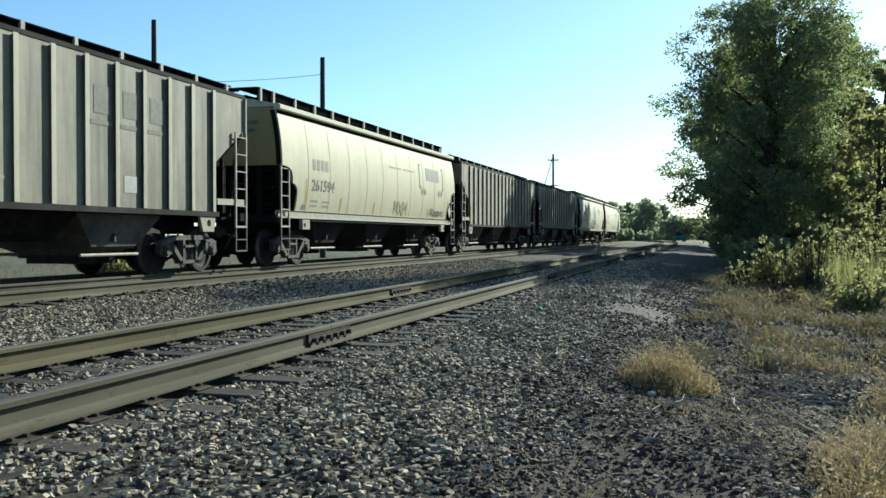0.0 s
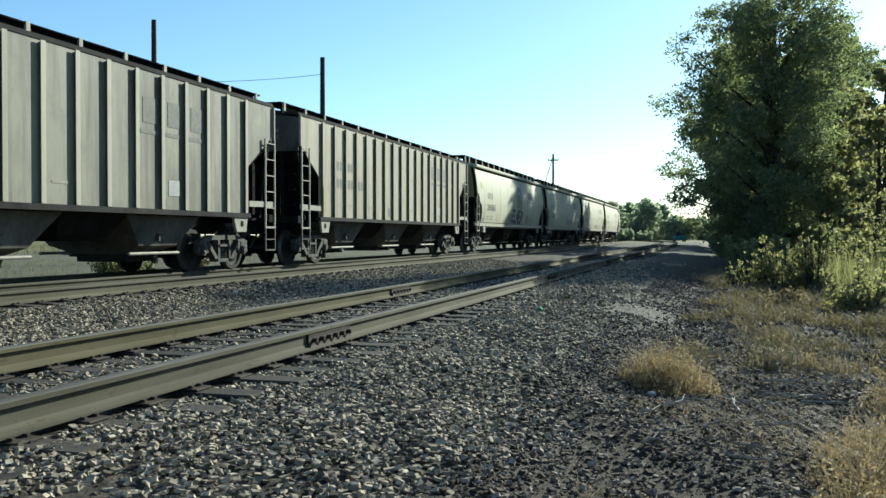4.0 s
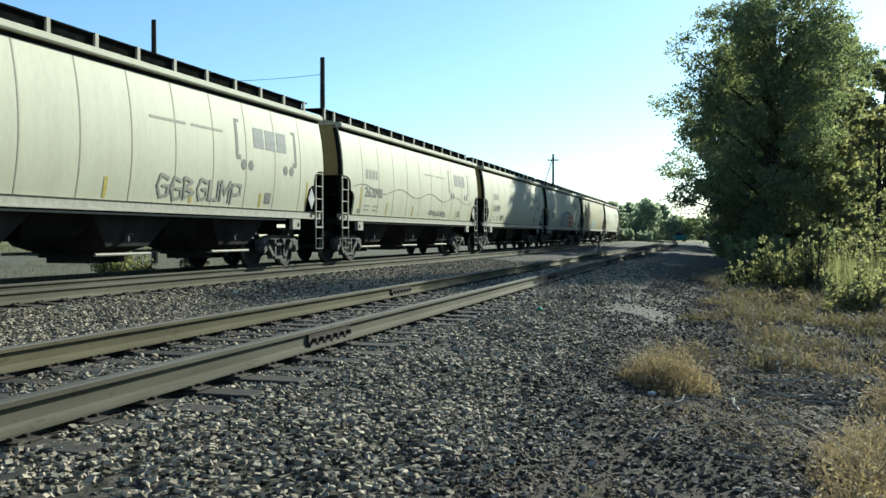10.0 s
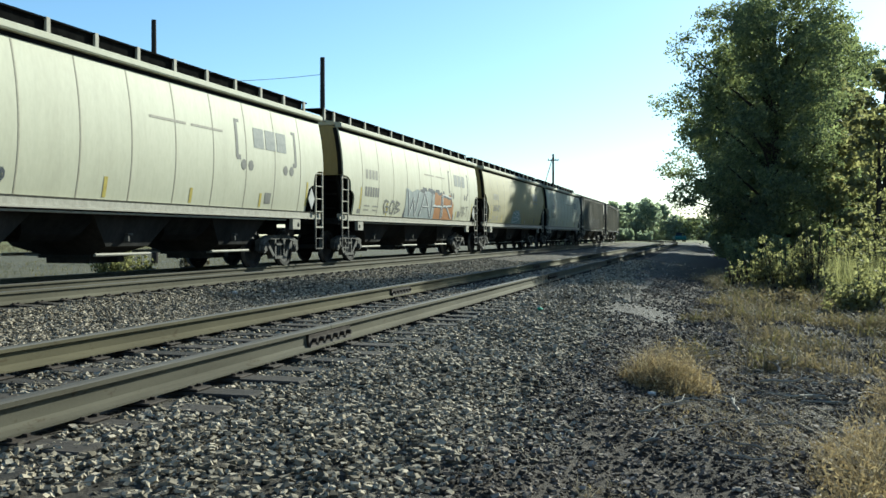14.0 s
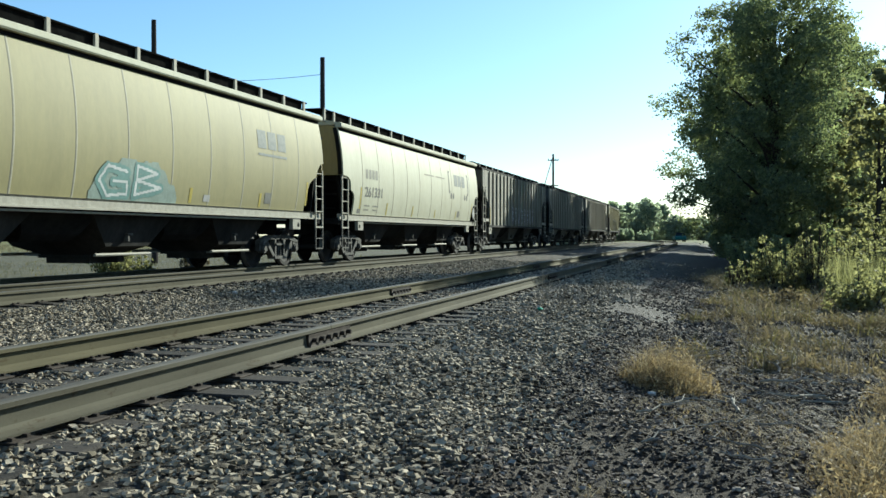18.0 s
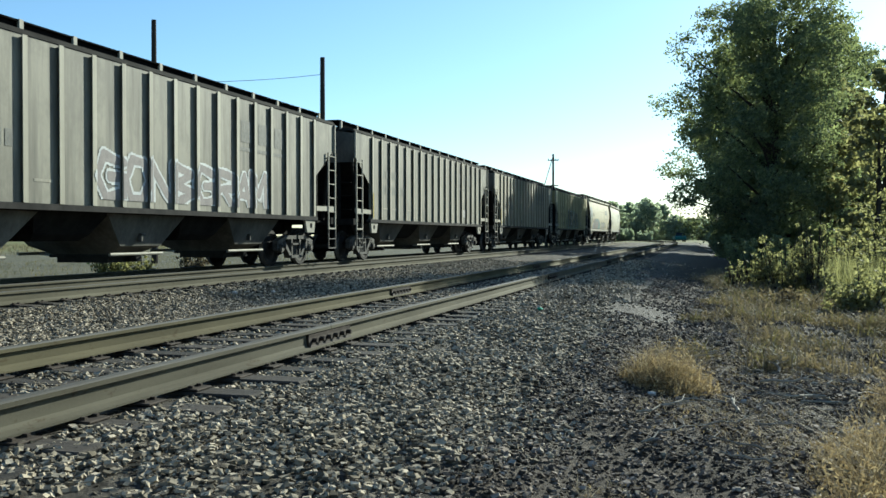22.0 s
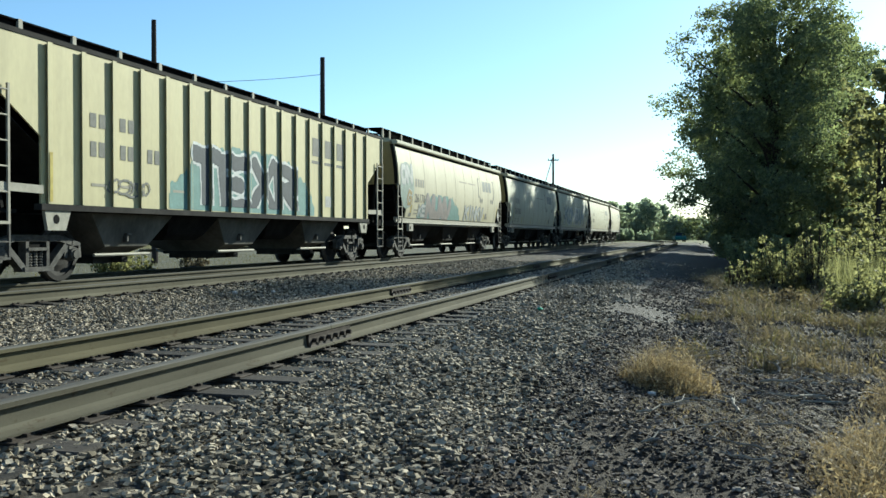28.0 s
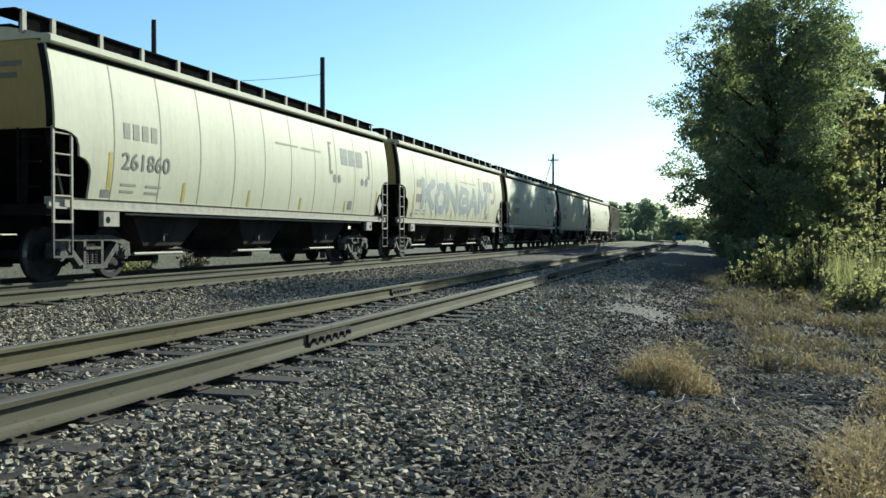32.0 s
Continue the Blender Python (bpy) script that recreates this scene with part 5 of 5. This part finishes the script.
def pole(name, x, y, tall, label, arms=(), r=0.14):
    ob = tagged(new(name), label, "utility pole")
    ob.location = (x, y, float(height(x, y)))
    bm = bmesh.new()
    tube(bm, (0, 0, -0.3), (0, 0, tall), r, r * 0.72, 12)
    part("mast", bm, M["pole"], ob)
    for z, w in arms:
        bm = bmesh.new()
        box(bm, (0, 0.14, z), (w, 0.1, 0.12))
        for k in (-0.45, -0.2, 0.2, 0.45):
            tube(bm, (k * w, 0.14, z + 0.06), (k * w, 0.14, z + 0.2), 0.03, 0.02, 6)
        part("crossarm", bm, M["pole"], ob)
    return ob


def place(px, depth):
    """x, y on the ground for a bearing (degrees right of the railway's way) and a distance along the railway."""
    return depth * math.tan(radians(px)), depth


FULL = ((0.06, 0.60), (0.25, 0.74), (0.42, 1.0), (0.55, 0.9), (0.8, 0.92), (0.92, 0.76), (1.0, 0.5))
OVAL = ((0.05, 0.6), (0.3, 0.95), (0.6, 1.0), (0.85, 0.65), (1.0, 0.2))
FRINGE = ((-3.32, 8.47, 0.82), (-3.81, 6.53, 0.66), (-2.77, 6.76, 0.9), (-3.02, 5.54, 0.56), (-3.72, 4.05, 0.7), (-3.01, 3.4, 0.73), (-3.47, 2.78, 0.44), (-2.92, 1.72, 0.52), (-1.49, 9.25, 0.97), (2.11, 9.23, 0.68), (3.02, 7.89, 0.67))
tree("tree", 2.4, 38.5, 11.0, 3.75, FULL, 58, 42, 29, 0.078, M["leaf"], 3, "large dark green leafy tree beside the tracks", (0.17, 0.28), core=14, fringe=FRINGE)
tree("tree", 5.9, 37, 5.6, 2.1, OVAL, 28, 16, 10, 0.15, M["leaf_light"], 8, "low sunlit tree with yellow-green leaves before the thicket")
tree("tree", 9.6, 58, 10.2, 3.0, OVAL, 26, 26, 14, 0.17, M["leaf_light"], 9, "sunlit light green tree behind the thicket")
tree("tree", 5.2, 46, 8.8, 2.7, OVAL, 26, 30, 14, 0.12, M["leaf_light"], 7, "sunlit young tree with light green leaves")
for k, (x, y, tall, wide) in enumerate(((2.5, 50, 5.2, 2.5), (2.3, 58, 5.6, 2.5), (5.6, 51, 11.0, 3.4), (2.0, 45, 4.0, 2.2), (6.0, 63, 12.0, 3.6))):
    tree("tree", x, y, tall, wide, OVAL, 24, 28, 14, 0.15, M["leaf"], 60 + k, "low shaded tree of the thicket")
# Added trees, mostly hidden by the big one, to shade the far wagons.
for k, (x, y, tall) in enumerate(((3.3, 84, 20.0), (3.4, 92, 20.5), (3.7, 101, 20.5), (4.4, 110, 21.0), (7.5, 68, 15.0))):
    tree("tree", x, y, tall, 4.8, OVAL, 36, 30, 14, 0.25, M["leaf"], 70 + k, "added tall tree, mostly hidden, that shades the far wagons")
for k, (x, y, r, tall, n) in enumerate(((0.55, 22.4, 0.32, 0.75, 900), (1.05, 22.9, 0.5, 1.15, 2200), (1.62, 22.6, 0.72, 1.55, 4000), (2.25, 22.3, 0.38, 2.0, 1600), (2.85, 22.9, 0.75, 1.5, 3400),
                                          (3.6, 22.5, 0.8, 1.6, 3400), (4.4, 23.2, 0.9, 1.8, 3400))):
    shrub("shrub", x, y, r, tall, n, 0.042, M["leaf_light"], 11 + k, "sunlit yellow-green shrub at the path's edge", 24)
shrub("shrub", 5.0, 28.0, 1.2, 2.9, 4200, 0.075, M["leaf_light"], 19, "tall sunlit shrub before the thicket", 22)
shrub("shrub", 1.4, 30.0, 1.1, 1.5, 3500, 0.07, M["leaf"], 14, "green shrub before the thicket")
shrub("shrub", 2.4, 16.5, 0.7, 0.95, 2200, 0.05, M["leaf_light"], 15, "yellow-green weeds beside the path")
shrub("shrub", 3.3, 18.5, 0.9, 1.3, 3000, 0.055, M["leaf_light"], 17, "tall yellow-green weeds beside the path")
shrub("shrub", 1.5, 18.0, 0.6, 0.42, 900, 0.04, M["weed_leaf"], 18, "browning weeds at the path's edge")
# Distant wood; its haze is only the paler leaf colour.
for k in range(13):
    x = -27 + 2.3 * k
    tree("tree", x, 205 + 14 * (k % 3), max(4.2, 8.8 - 0.065 * (x + 16) ** 2) + 0.7 * (k % 2), 4.2, OVAL, 34, 18, 9, 0.40, M["leaf_far"], 30 + k, "green tree in the distant wood, haze put into its leaf colour", (0.22, 0.36))
shrub("shrub", -14.5, 172, 2.2, 3.0, 1500, 0.3, M["leaf_far"], 51, "green bush by the far bend, paled to suggest haze")
shrub("shrub", -11.5, 176, 1.8, 2.2, 1200, 0.3, M["leaf_far"], 52, "green bush by the far bend, paled to suggest haze")

pole("utility_pole", -25.7, 39.4, 11.7, "plain dark wooden pole behind the train", r=0.16)
pole("utility_pole", -22.3, 51.8, 12.0, "plain dark wooden pole behind the train", r=0.19)
pole("utility_pole", -17.7, 109.0, 10.9, "dark pole with crossarms and a guy wire", ((10.2, 1.3), (7.2, 1.2)), 0.16)


def cable(name, a, b, sag, r, label):
    bm = bmesh.new()
    a, b = Vector(a), Vector(b)
    pts = [a.lerp(b, k / 12) - Vector((0, 0, sag * 4 * (k / 12) * (1 - k / 12))) for k in range(13)]
    for p, q in zip(pts, pts[1:]):
        tube(bm, p, q, r, seg=5)
    return tagged(link(name, bm, M["wire"]), label, "cable")


cable("wire", (-22.3, 51.8, 10.6), (-40.0, 50.0, 11.2), 0.5, 0.016, "thin dark wire strung from a pole")
cable("guy_wire", (-17.7, 109.0, 10.3), (-19.6, 109.0, 4.0), 0.0, 0.05, "dark guy wire from the pole's top")


def parked_car(x, y, turn):
    ob = tagged(new("parked_car"), "small teal car parked on the far crossing", "car")
    ob.matrix_world = pose(x, y, float(height(x, y)), 0, 0, turn)
    bm = bmesh.new()
    prism(bm, [(-2.1, 0.35), (2.1, 0.35), (2.15, 0.7), (1.3, 0.88), (0.7, 0.92), (-1.9, 0.95), (-2.15, 0.8)], "x", -0.85, 0.85)
    part("body", tidy(bm), M["car_teal"], ob, "teal painted body")
    bm = bmesh.new()
    loft(bm, [[(-0.78, -1.8, 0.93), (0.78, -1.8, 0.93), (0.78, 0.9, 0.9), (-0.78, 0.9, 0.9)], [(-0.62, -1.4, 1.45), (0.62, -1.4, 1.45), (0.62, 0.2, 1.45), (-0.62, 0.2, 1.45)]])
    part("cabin", tidy(bm), M["glass_dark"], ob, "dark glazed cabin")
    for sx in (-0.75, 0.75):
        for sy in (-1.3, 1.35):
            bm = bmesh.new()
            tube(bm, (sx - 0.1, sy, 0.32), (sx + 0.1, sy, 0.32), 0.32, seg=16)
            part("wheel", bm, M["rubber"], ob)
    return ob


parked_car(-4.7, 154.0, 8)

def lump(name, x, y, r, material, label, category, seed):
    rng = np.random.default_rng(seed)
    v, f = ico()
    v = v * rng.uniform(0.75, 1.2, (12, 1)) * r * np.array([1.2, 1.0, 0.75])
    ob = tagged(raw(name, v, f, material), label, category)
    ob.location = (x, y, float(height(x, y)) + 0.5 * r + 0.02)


for k, (x, y, r) in enumerate(((-8.0, 14.7, 0.055), (-7.7, 15.6, 0.05), (-0.42, 7.25, 0.028), (0.25, 7.3, 0.022), (1.1, 6.9, 0.02))):
    lump("pale_stone", x, y, r, M["mark_white"], "pale stone lying loose on the ballast", "stone", 300 + k)
lump("plastic_scrap", -2.1, 11.9, 0.04, M["green_scrap"], "small crumpled scrap of green plastic", "litter", 310)

rng0 = np.random.default_rng(8)
tufts = [(-0.42, 7.95, 0.27), (-0.20, 7.85, 0.28), (-0.30, 8.2, 0.30), (-0.33, 7.8, 0.30), (-0.36, 8.02, 0.36), (1.3, 7.4, 0.22), (0.80, 5.1, 0.30), (0.95, 5.6, 0.36), (0.66, 4.55, 0.2), (0.98, 4.7, 0.24)]
tuft_points, tuft_fall = clump_points(tufts, 2400, rng0)
def frizz(name, centers, per, tall, size, material, seed, label):
    """Small dry leaves and seed heads through a tuft's dome."""
    rng = np.random.default_rng(seed)
    out = []
    for x, y, r in centers:
        k = int(per * r)
        a, q = rng.uniform(0, 2 * math.pi, k), np.sqrt(rng.uniform(0, 1, k)) * r * 1.1
        px, py = x + np.cos(a) * q, y + np.sin(a) * q
        top = tall * np.clip(1.05 - 0.75 * (q / r) ** 2, 0.1, 1) * (0.72 + 0.28 * np.sin(23 * px + 2 * np.sin(17 * py)))
        out.append(np.stack((px, py, height(px, py) + rng.uniform(0.05, 1.0, k) * top), 1))
    v, f = quads_at(np.concatenate(out), size, rng, 2.6)
    return tagged(raw(name, v, f, material), label, "grass", kind="stuff")


frizz("dry_leaves", tufts, 4600, 0.40, 0.011, M["grass_dry"], 28, "curled straw and seed heads in the dry tufts")
blades("dry_grass", tuft_points, 0.40, 0.0022, M["grass_dry"], 21, "straw-coloured dry grass tufts on the dirt", 2.0, fall=tuft_fall)


def patchy(x0, x1, y0, y1, n, left, rng, hard=0.0):
    """Points in clumps, right of the line left(y)."""
    p = np.stack((rng.uniform(x0, x1, n), rng.uniform(y0, y1, n)), 1)
    w = np.sin(2.9 * p[:, 0] + 1.3 * np.sin(1.1 * p[:, 1])) + np.sin(2.1 * p[:, 1] + 1.9 * p[:, 0]) + rng.normal(0, 0.7, n)
    return p[(p[:, 0] > left(p[:, 1])) & (w > hard)]


verge = lambda y: 0.25 - 0.03 * (y - 9.5) + 0.28 * np.sin(1.7 * y) + 0.16 * np.sin(4.3 * y)
spots = patchy(-0.4, 6, 9.0, 31, 1900, verge, rng0, -0.1)
clumps = [(x, y, r) for (x, y), r in zip(spots, rng0.uniform(0.10, 0.42, len(spots)) * rng0.uniform(0.5, 1.0, len(spots)))]
for k, (fill, tall, label) in enumerate(((M["grass_mix"], 0.26, "half-dry weeds in clumps beside the thicket"), (M["weed_leaf"], 0.22, "brown dying weeds in clumps on the dirt"), (M["weed"], 0.26, "green-brown weeds in clumps beside the thicket"))):
    pts, low = clump_points(clumps[k::3], 620, rng0)
    blades("weeds", pts, tall, 0.0046, fill, 22 + 40 * k, label, 1.9, fall=low)
leafy = [c for c in clumps if c[2] > 0.16]
frizz("weed_leaves", leafy, 420, 0.26, 0.020, M["weed_leaf"], 29, "small brown leaves among the weeds")
blades("low_weeds", patchy(0.2, 4.5, 10.5, 21, 30000, lambda y: 0.5 + 0.25 * np.sin(2.1 * y), rng0, -0.6), 0.08, 0.005, M["grass_mix"], 27, "low brown weeds covering the dirt", 1.8)
blades("dead_stems", patchy(-0.5, 5, 8.5, 26, 2600, lambda y: 0.1 + 0.2 * np.sin(2.3 * y), rng0, 0.2), 0.42, 0.004, M["twig"], 26, "thin grey dead stems among the weeds", 0.8)
blades("weeds", patchy(0.3, 6, 14, 30, 5000, lambda y: 0.8, rng0, 0.9), 0.34, 0.005, M["weed"], 24, "taller green weeds before the shrubs", 0.9)
blades("tall_weeds", patchy(2.2, 5.0, 19.5, 22.2, 5000, lambda y: 2.3, rng0, -0.4), 0.85, 0.006, M["leaf_light"], 33, "tall pale green grass and weeds before the shrubs", 0.5)
blades("straw", patchy(-0.6, 2.6, 3.2, 11, 42000, lambda y: -0.45 + 0.25 * np.sin(2.7 * y), rng0, -0.1), 0.045, 0.0028, M["grass_dry"], 25, "flattened straw and dead stalks on the dirt", 3.5)
blades("lying_stalks", patchy(-0.5, 2.8, 4.0, 11, 2000, lambda y: -0.3 + 0.3 * np.sin(2.2 * y), rng0, 0.0), 0.05, 0.0035, M["grass_dry"], 31, "pale dead stalks lying on the dirt", 3.6)
blades("field_grass", np.stack((rng0.uniform(-90, -42, 9000), rng0.uniform(20, 130, 9000)), 1), 0.34, 0.02, M["grass_mix"], 23, "rough grass behind the main line", 0.6)
for k, (x, y, r, tall, n, fill) in enumerate(((-18.0, 25.4, 0.95, 1.75, 3200, "leaf_light"), (-16.9, 25.3, 0.4, 0.8, 1200, "leaf_light"), (-17.5, 29.3, 0.55, 1.5, 1600, "weed_leaf"), (-26, 24, 1.5, 1.5, 3500, "leaf_light"), (-30, 31, 2.2, 2.0, 3500, "leaf_light"))):
    shrub("shrub", x, y, r, tall, n, 0.06, M[fill], 80 + k, "dusty yellow-green shrub behind the main line", 16)
blades("rough_grass", np.stack((rng0.uniform(-34, -15.2, 9000), rng0.uniform(17, 60, 9000)), 1), 0.13, 0.007, M["weed"], 34, "pale rough grass behind the main line", 0.8)


def scrap_tie(x, y, turn, long, seed):
    """A broken length of old tie lying on the ground."""
    rng = random.Random(seed)
    bm = bmesh.new()
    loft(bm, [[(u * long, -0.11 + rng.uniform(-0.02, 0.02), 0.0), (u * long, 0.11 + rng.uniform(-0.02, 0.02), 0.0), (u * long, 0.10, 0.16 + rng.uniform(-0.03, 0.02)), (u * long, -0.10, 0.16 + rng.uniform(-0.03, 0.02))] for u in (-0.5, -0.17, 0.2, 0.5)])
    ob = tagged(link("old_tie", tidy(bm), M["tie"]), "broken old wooden tie thrown beside the track", "railway tie", "broken ties behind the main line")
    ob.matrix_world = pose(x, y, float(height(x, y)) - 0.02, 0, 0, turn)


for k, (x, y, turn, long) in enumerate(((-15.3, 17.2, 20, 1.6), (-15.6, 18.0, -35, 1.1), (-15.0, 25.4, 60, 1.2), (-15.4, 32.2, 10, 1.5), (-15.1, 33.0, 80, 0.9))):
    scrap_tie(x, y, turn, long, 500 + k)


def weed_stalk(x, y, tall, seed):
    rng = np.random.default_rng(seed)
    ob = tagged(new("weed"), "thin dead weed stalks standing in the ballast", "weed")
    ob.location = (x, y, float(height(x, y)))
    for k in range(4):
        bm = bmesh.new()
        p = Vector((rng.uniform(-0.08, 0.08), rng.uniform(-0.08, 0.08), -0.02))
        top = p + Vector((rng.uniform(-0.12, 0.12), rng.uniform(-0.12, 0.12), tall * rng.uniform(0.6, 1.0)))
        tube(bm, p, top, 0.008, 0.004, 5)
        for j in range(5):
            q = p.lerp(top, 0.35 + 0.13 * j)
            tube(bm, q, q + Vector((rng.uniform(-0.12, 0.12), rng.uniform(-0.12, 0.12), 0.09)), 0.004, 0.002, 4)
        part("stalk", bm, M["twig"], ob)


for k, (x, y, tall) in enumerate(((-2.35, 13.6, 0.62), (-2.1, 13.9, 0.5), (-2.2, 19.5, 0.55), (-1.95, 20.5, 0.5), (-1.7, 15.2, 0.35), (-1.2, 15.5, 0.3))):
    weed_stalk(x, y, tall, 90 + k)


def twig(x, y, turn, long, seed, r=0.008):
    rng = np.random.default_rng(seed)
    bm = bmesh.new()
    p = Vector((0, 0, 0.02))
    for k in range(5):
        q = p + Vector((long / 5, rng.uniform(-0.18, 0.18) * long, rng.uniform(-0.01, 0.03)))
        q.z = max(0.012, q.z)
        tube(bm, p, q, r * (1 - 0.125 * k), r * (0.875 - 0.125 * k), 5)
        if k in (1, 2, 3):
            tube(bm, q, q + Vector((0.2 * long, rng.choice((-1, 1)) * 0.22 * long, 0.02)), 0.6 * r, 0.25 * r, 4)
        p = q
    ob = tagged(link("twig", bm, M["twig"]), "pale dead twig lying on the dirt", "twig", "twigs on the dirt")
    ob.matrix_world = pose(x, y, float(height(x, y)) + 0.005, 0, 0, turn)


for k in range(26):
    twig(float(rng0.uniform(-0.5, 1.6)), float(rng0.uniform(4.2, 10.5)), float(rng0.uniform(0, 360)), float(rng0.uniform(0.2, 0.55)), 200 + k)

for k, (x, y, turn, long) in enumerate(((0.66, 7.45, 15, 0.5), (0.85, 7.55, 200, 0.42), (0.42, 8.25, 5, 0.4), (0.6, 8.9, 80, 0.35), (0.2, 6.9, 130, 0.3))):
    twig(x, y, turn, long, 240 + k, 0.013)
for k in range(24):
    twig(float(rng0.uniform(0.0, 1.5)), float(rng0.uniform(6.0, 9.8)), float(rng0.uniform(0, 360)), float(rng0.uniform(0.14, 0.34)), 260 + k, 0.007)

stones("ballast_stones", -6.6, 1.6, 1.5, 6.6, 1150, 0.035, 47, "grey crushed-stone ballast close by", block_stone(), over_ties)
stones("ballast_stones", -5.2, -0.6, 14, 25, 420, 0.046, 48, "grey crushed-stone ballast along the siding", octa(), over_ties)
stones("ballast_stones", -9.2, 1.6, 6.6, 14, 720, 0.042, 41, "grey crushed-stone ballast", block_stone(), over_ties)
stones("dirt_clods", -1.2, 3.2, 2.2, 12, 450, 0.033, 43, "dark clods and chips on the trodden dirt", block_stone())
stones("dirt_grit", -1.5, 2.2, 2.8, 8.5, 680, 0.017, 45, "fine dark grit on the trodden dirt", octa())
bpy.data.objects["dirt_grit"].data.materials[0] = M["clod"]
stones("verge_clods", -0.4, 4.6, 12, 22, 110, 0.05, 46, "dark clods among the weeds", octa())
bpy.data.objects["verge_clods"].data.materials[0] = M["clod"]
stones("dirt_chips", -1.25, 1.2, 12, 27, 200, 0.04, 44, "dark clods and chips along the path", octa())
bpy.data.objects["dirt_chips"].data.materials[0] = M["clod"]
bpy.data.objects["dirt_clods"].data.materials[0] = M["clod"]
stones("ballast_stones", -9.2, 0.4, 14, 38, 170, 0.060, 42, "grey crushed-stone ballast further on", octa(), over_ties)

lay_ties(near_track, sum(NEAR_RAILS) / 2, 2.6, -4, 100, 0.52, NEAR_RAILS, 30)
lay_ties(main_track, -11.2, 4.4, -4, 100, 0.52, (SPARE_RAIL,), 30)
motions()
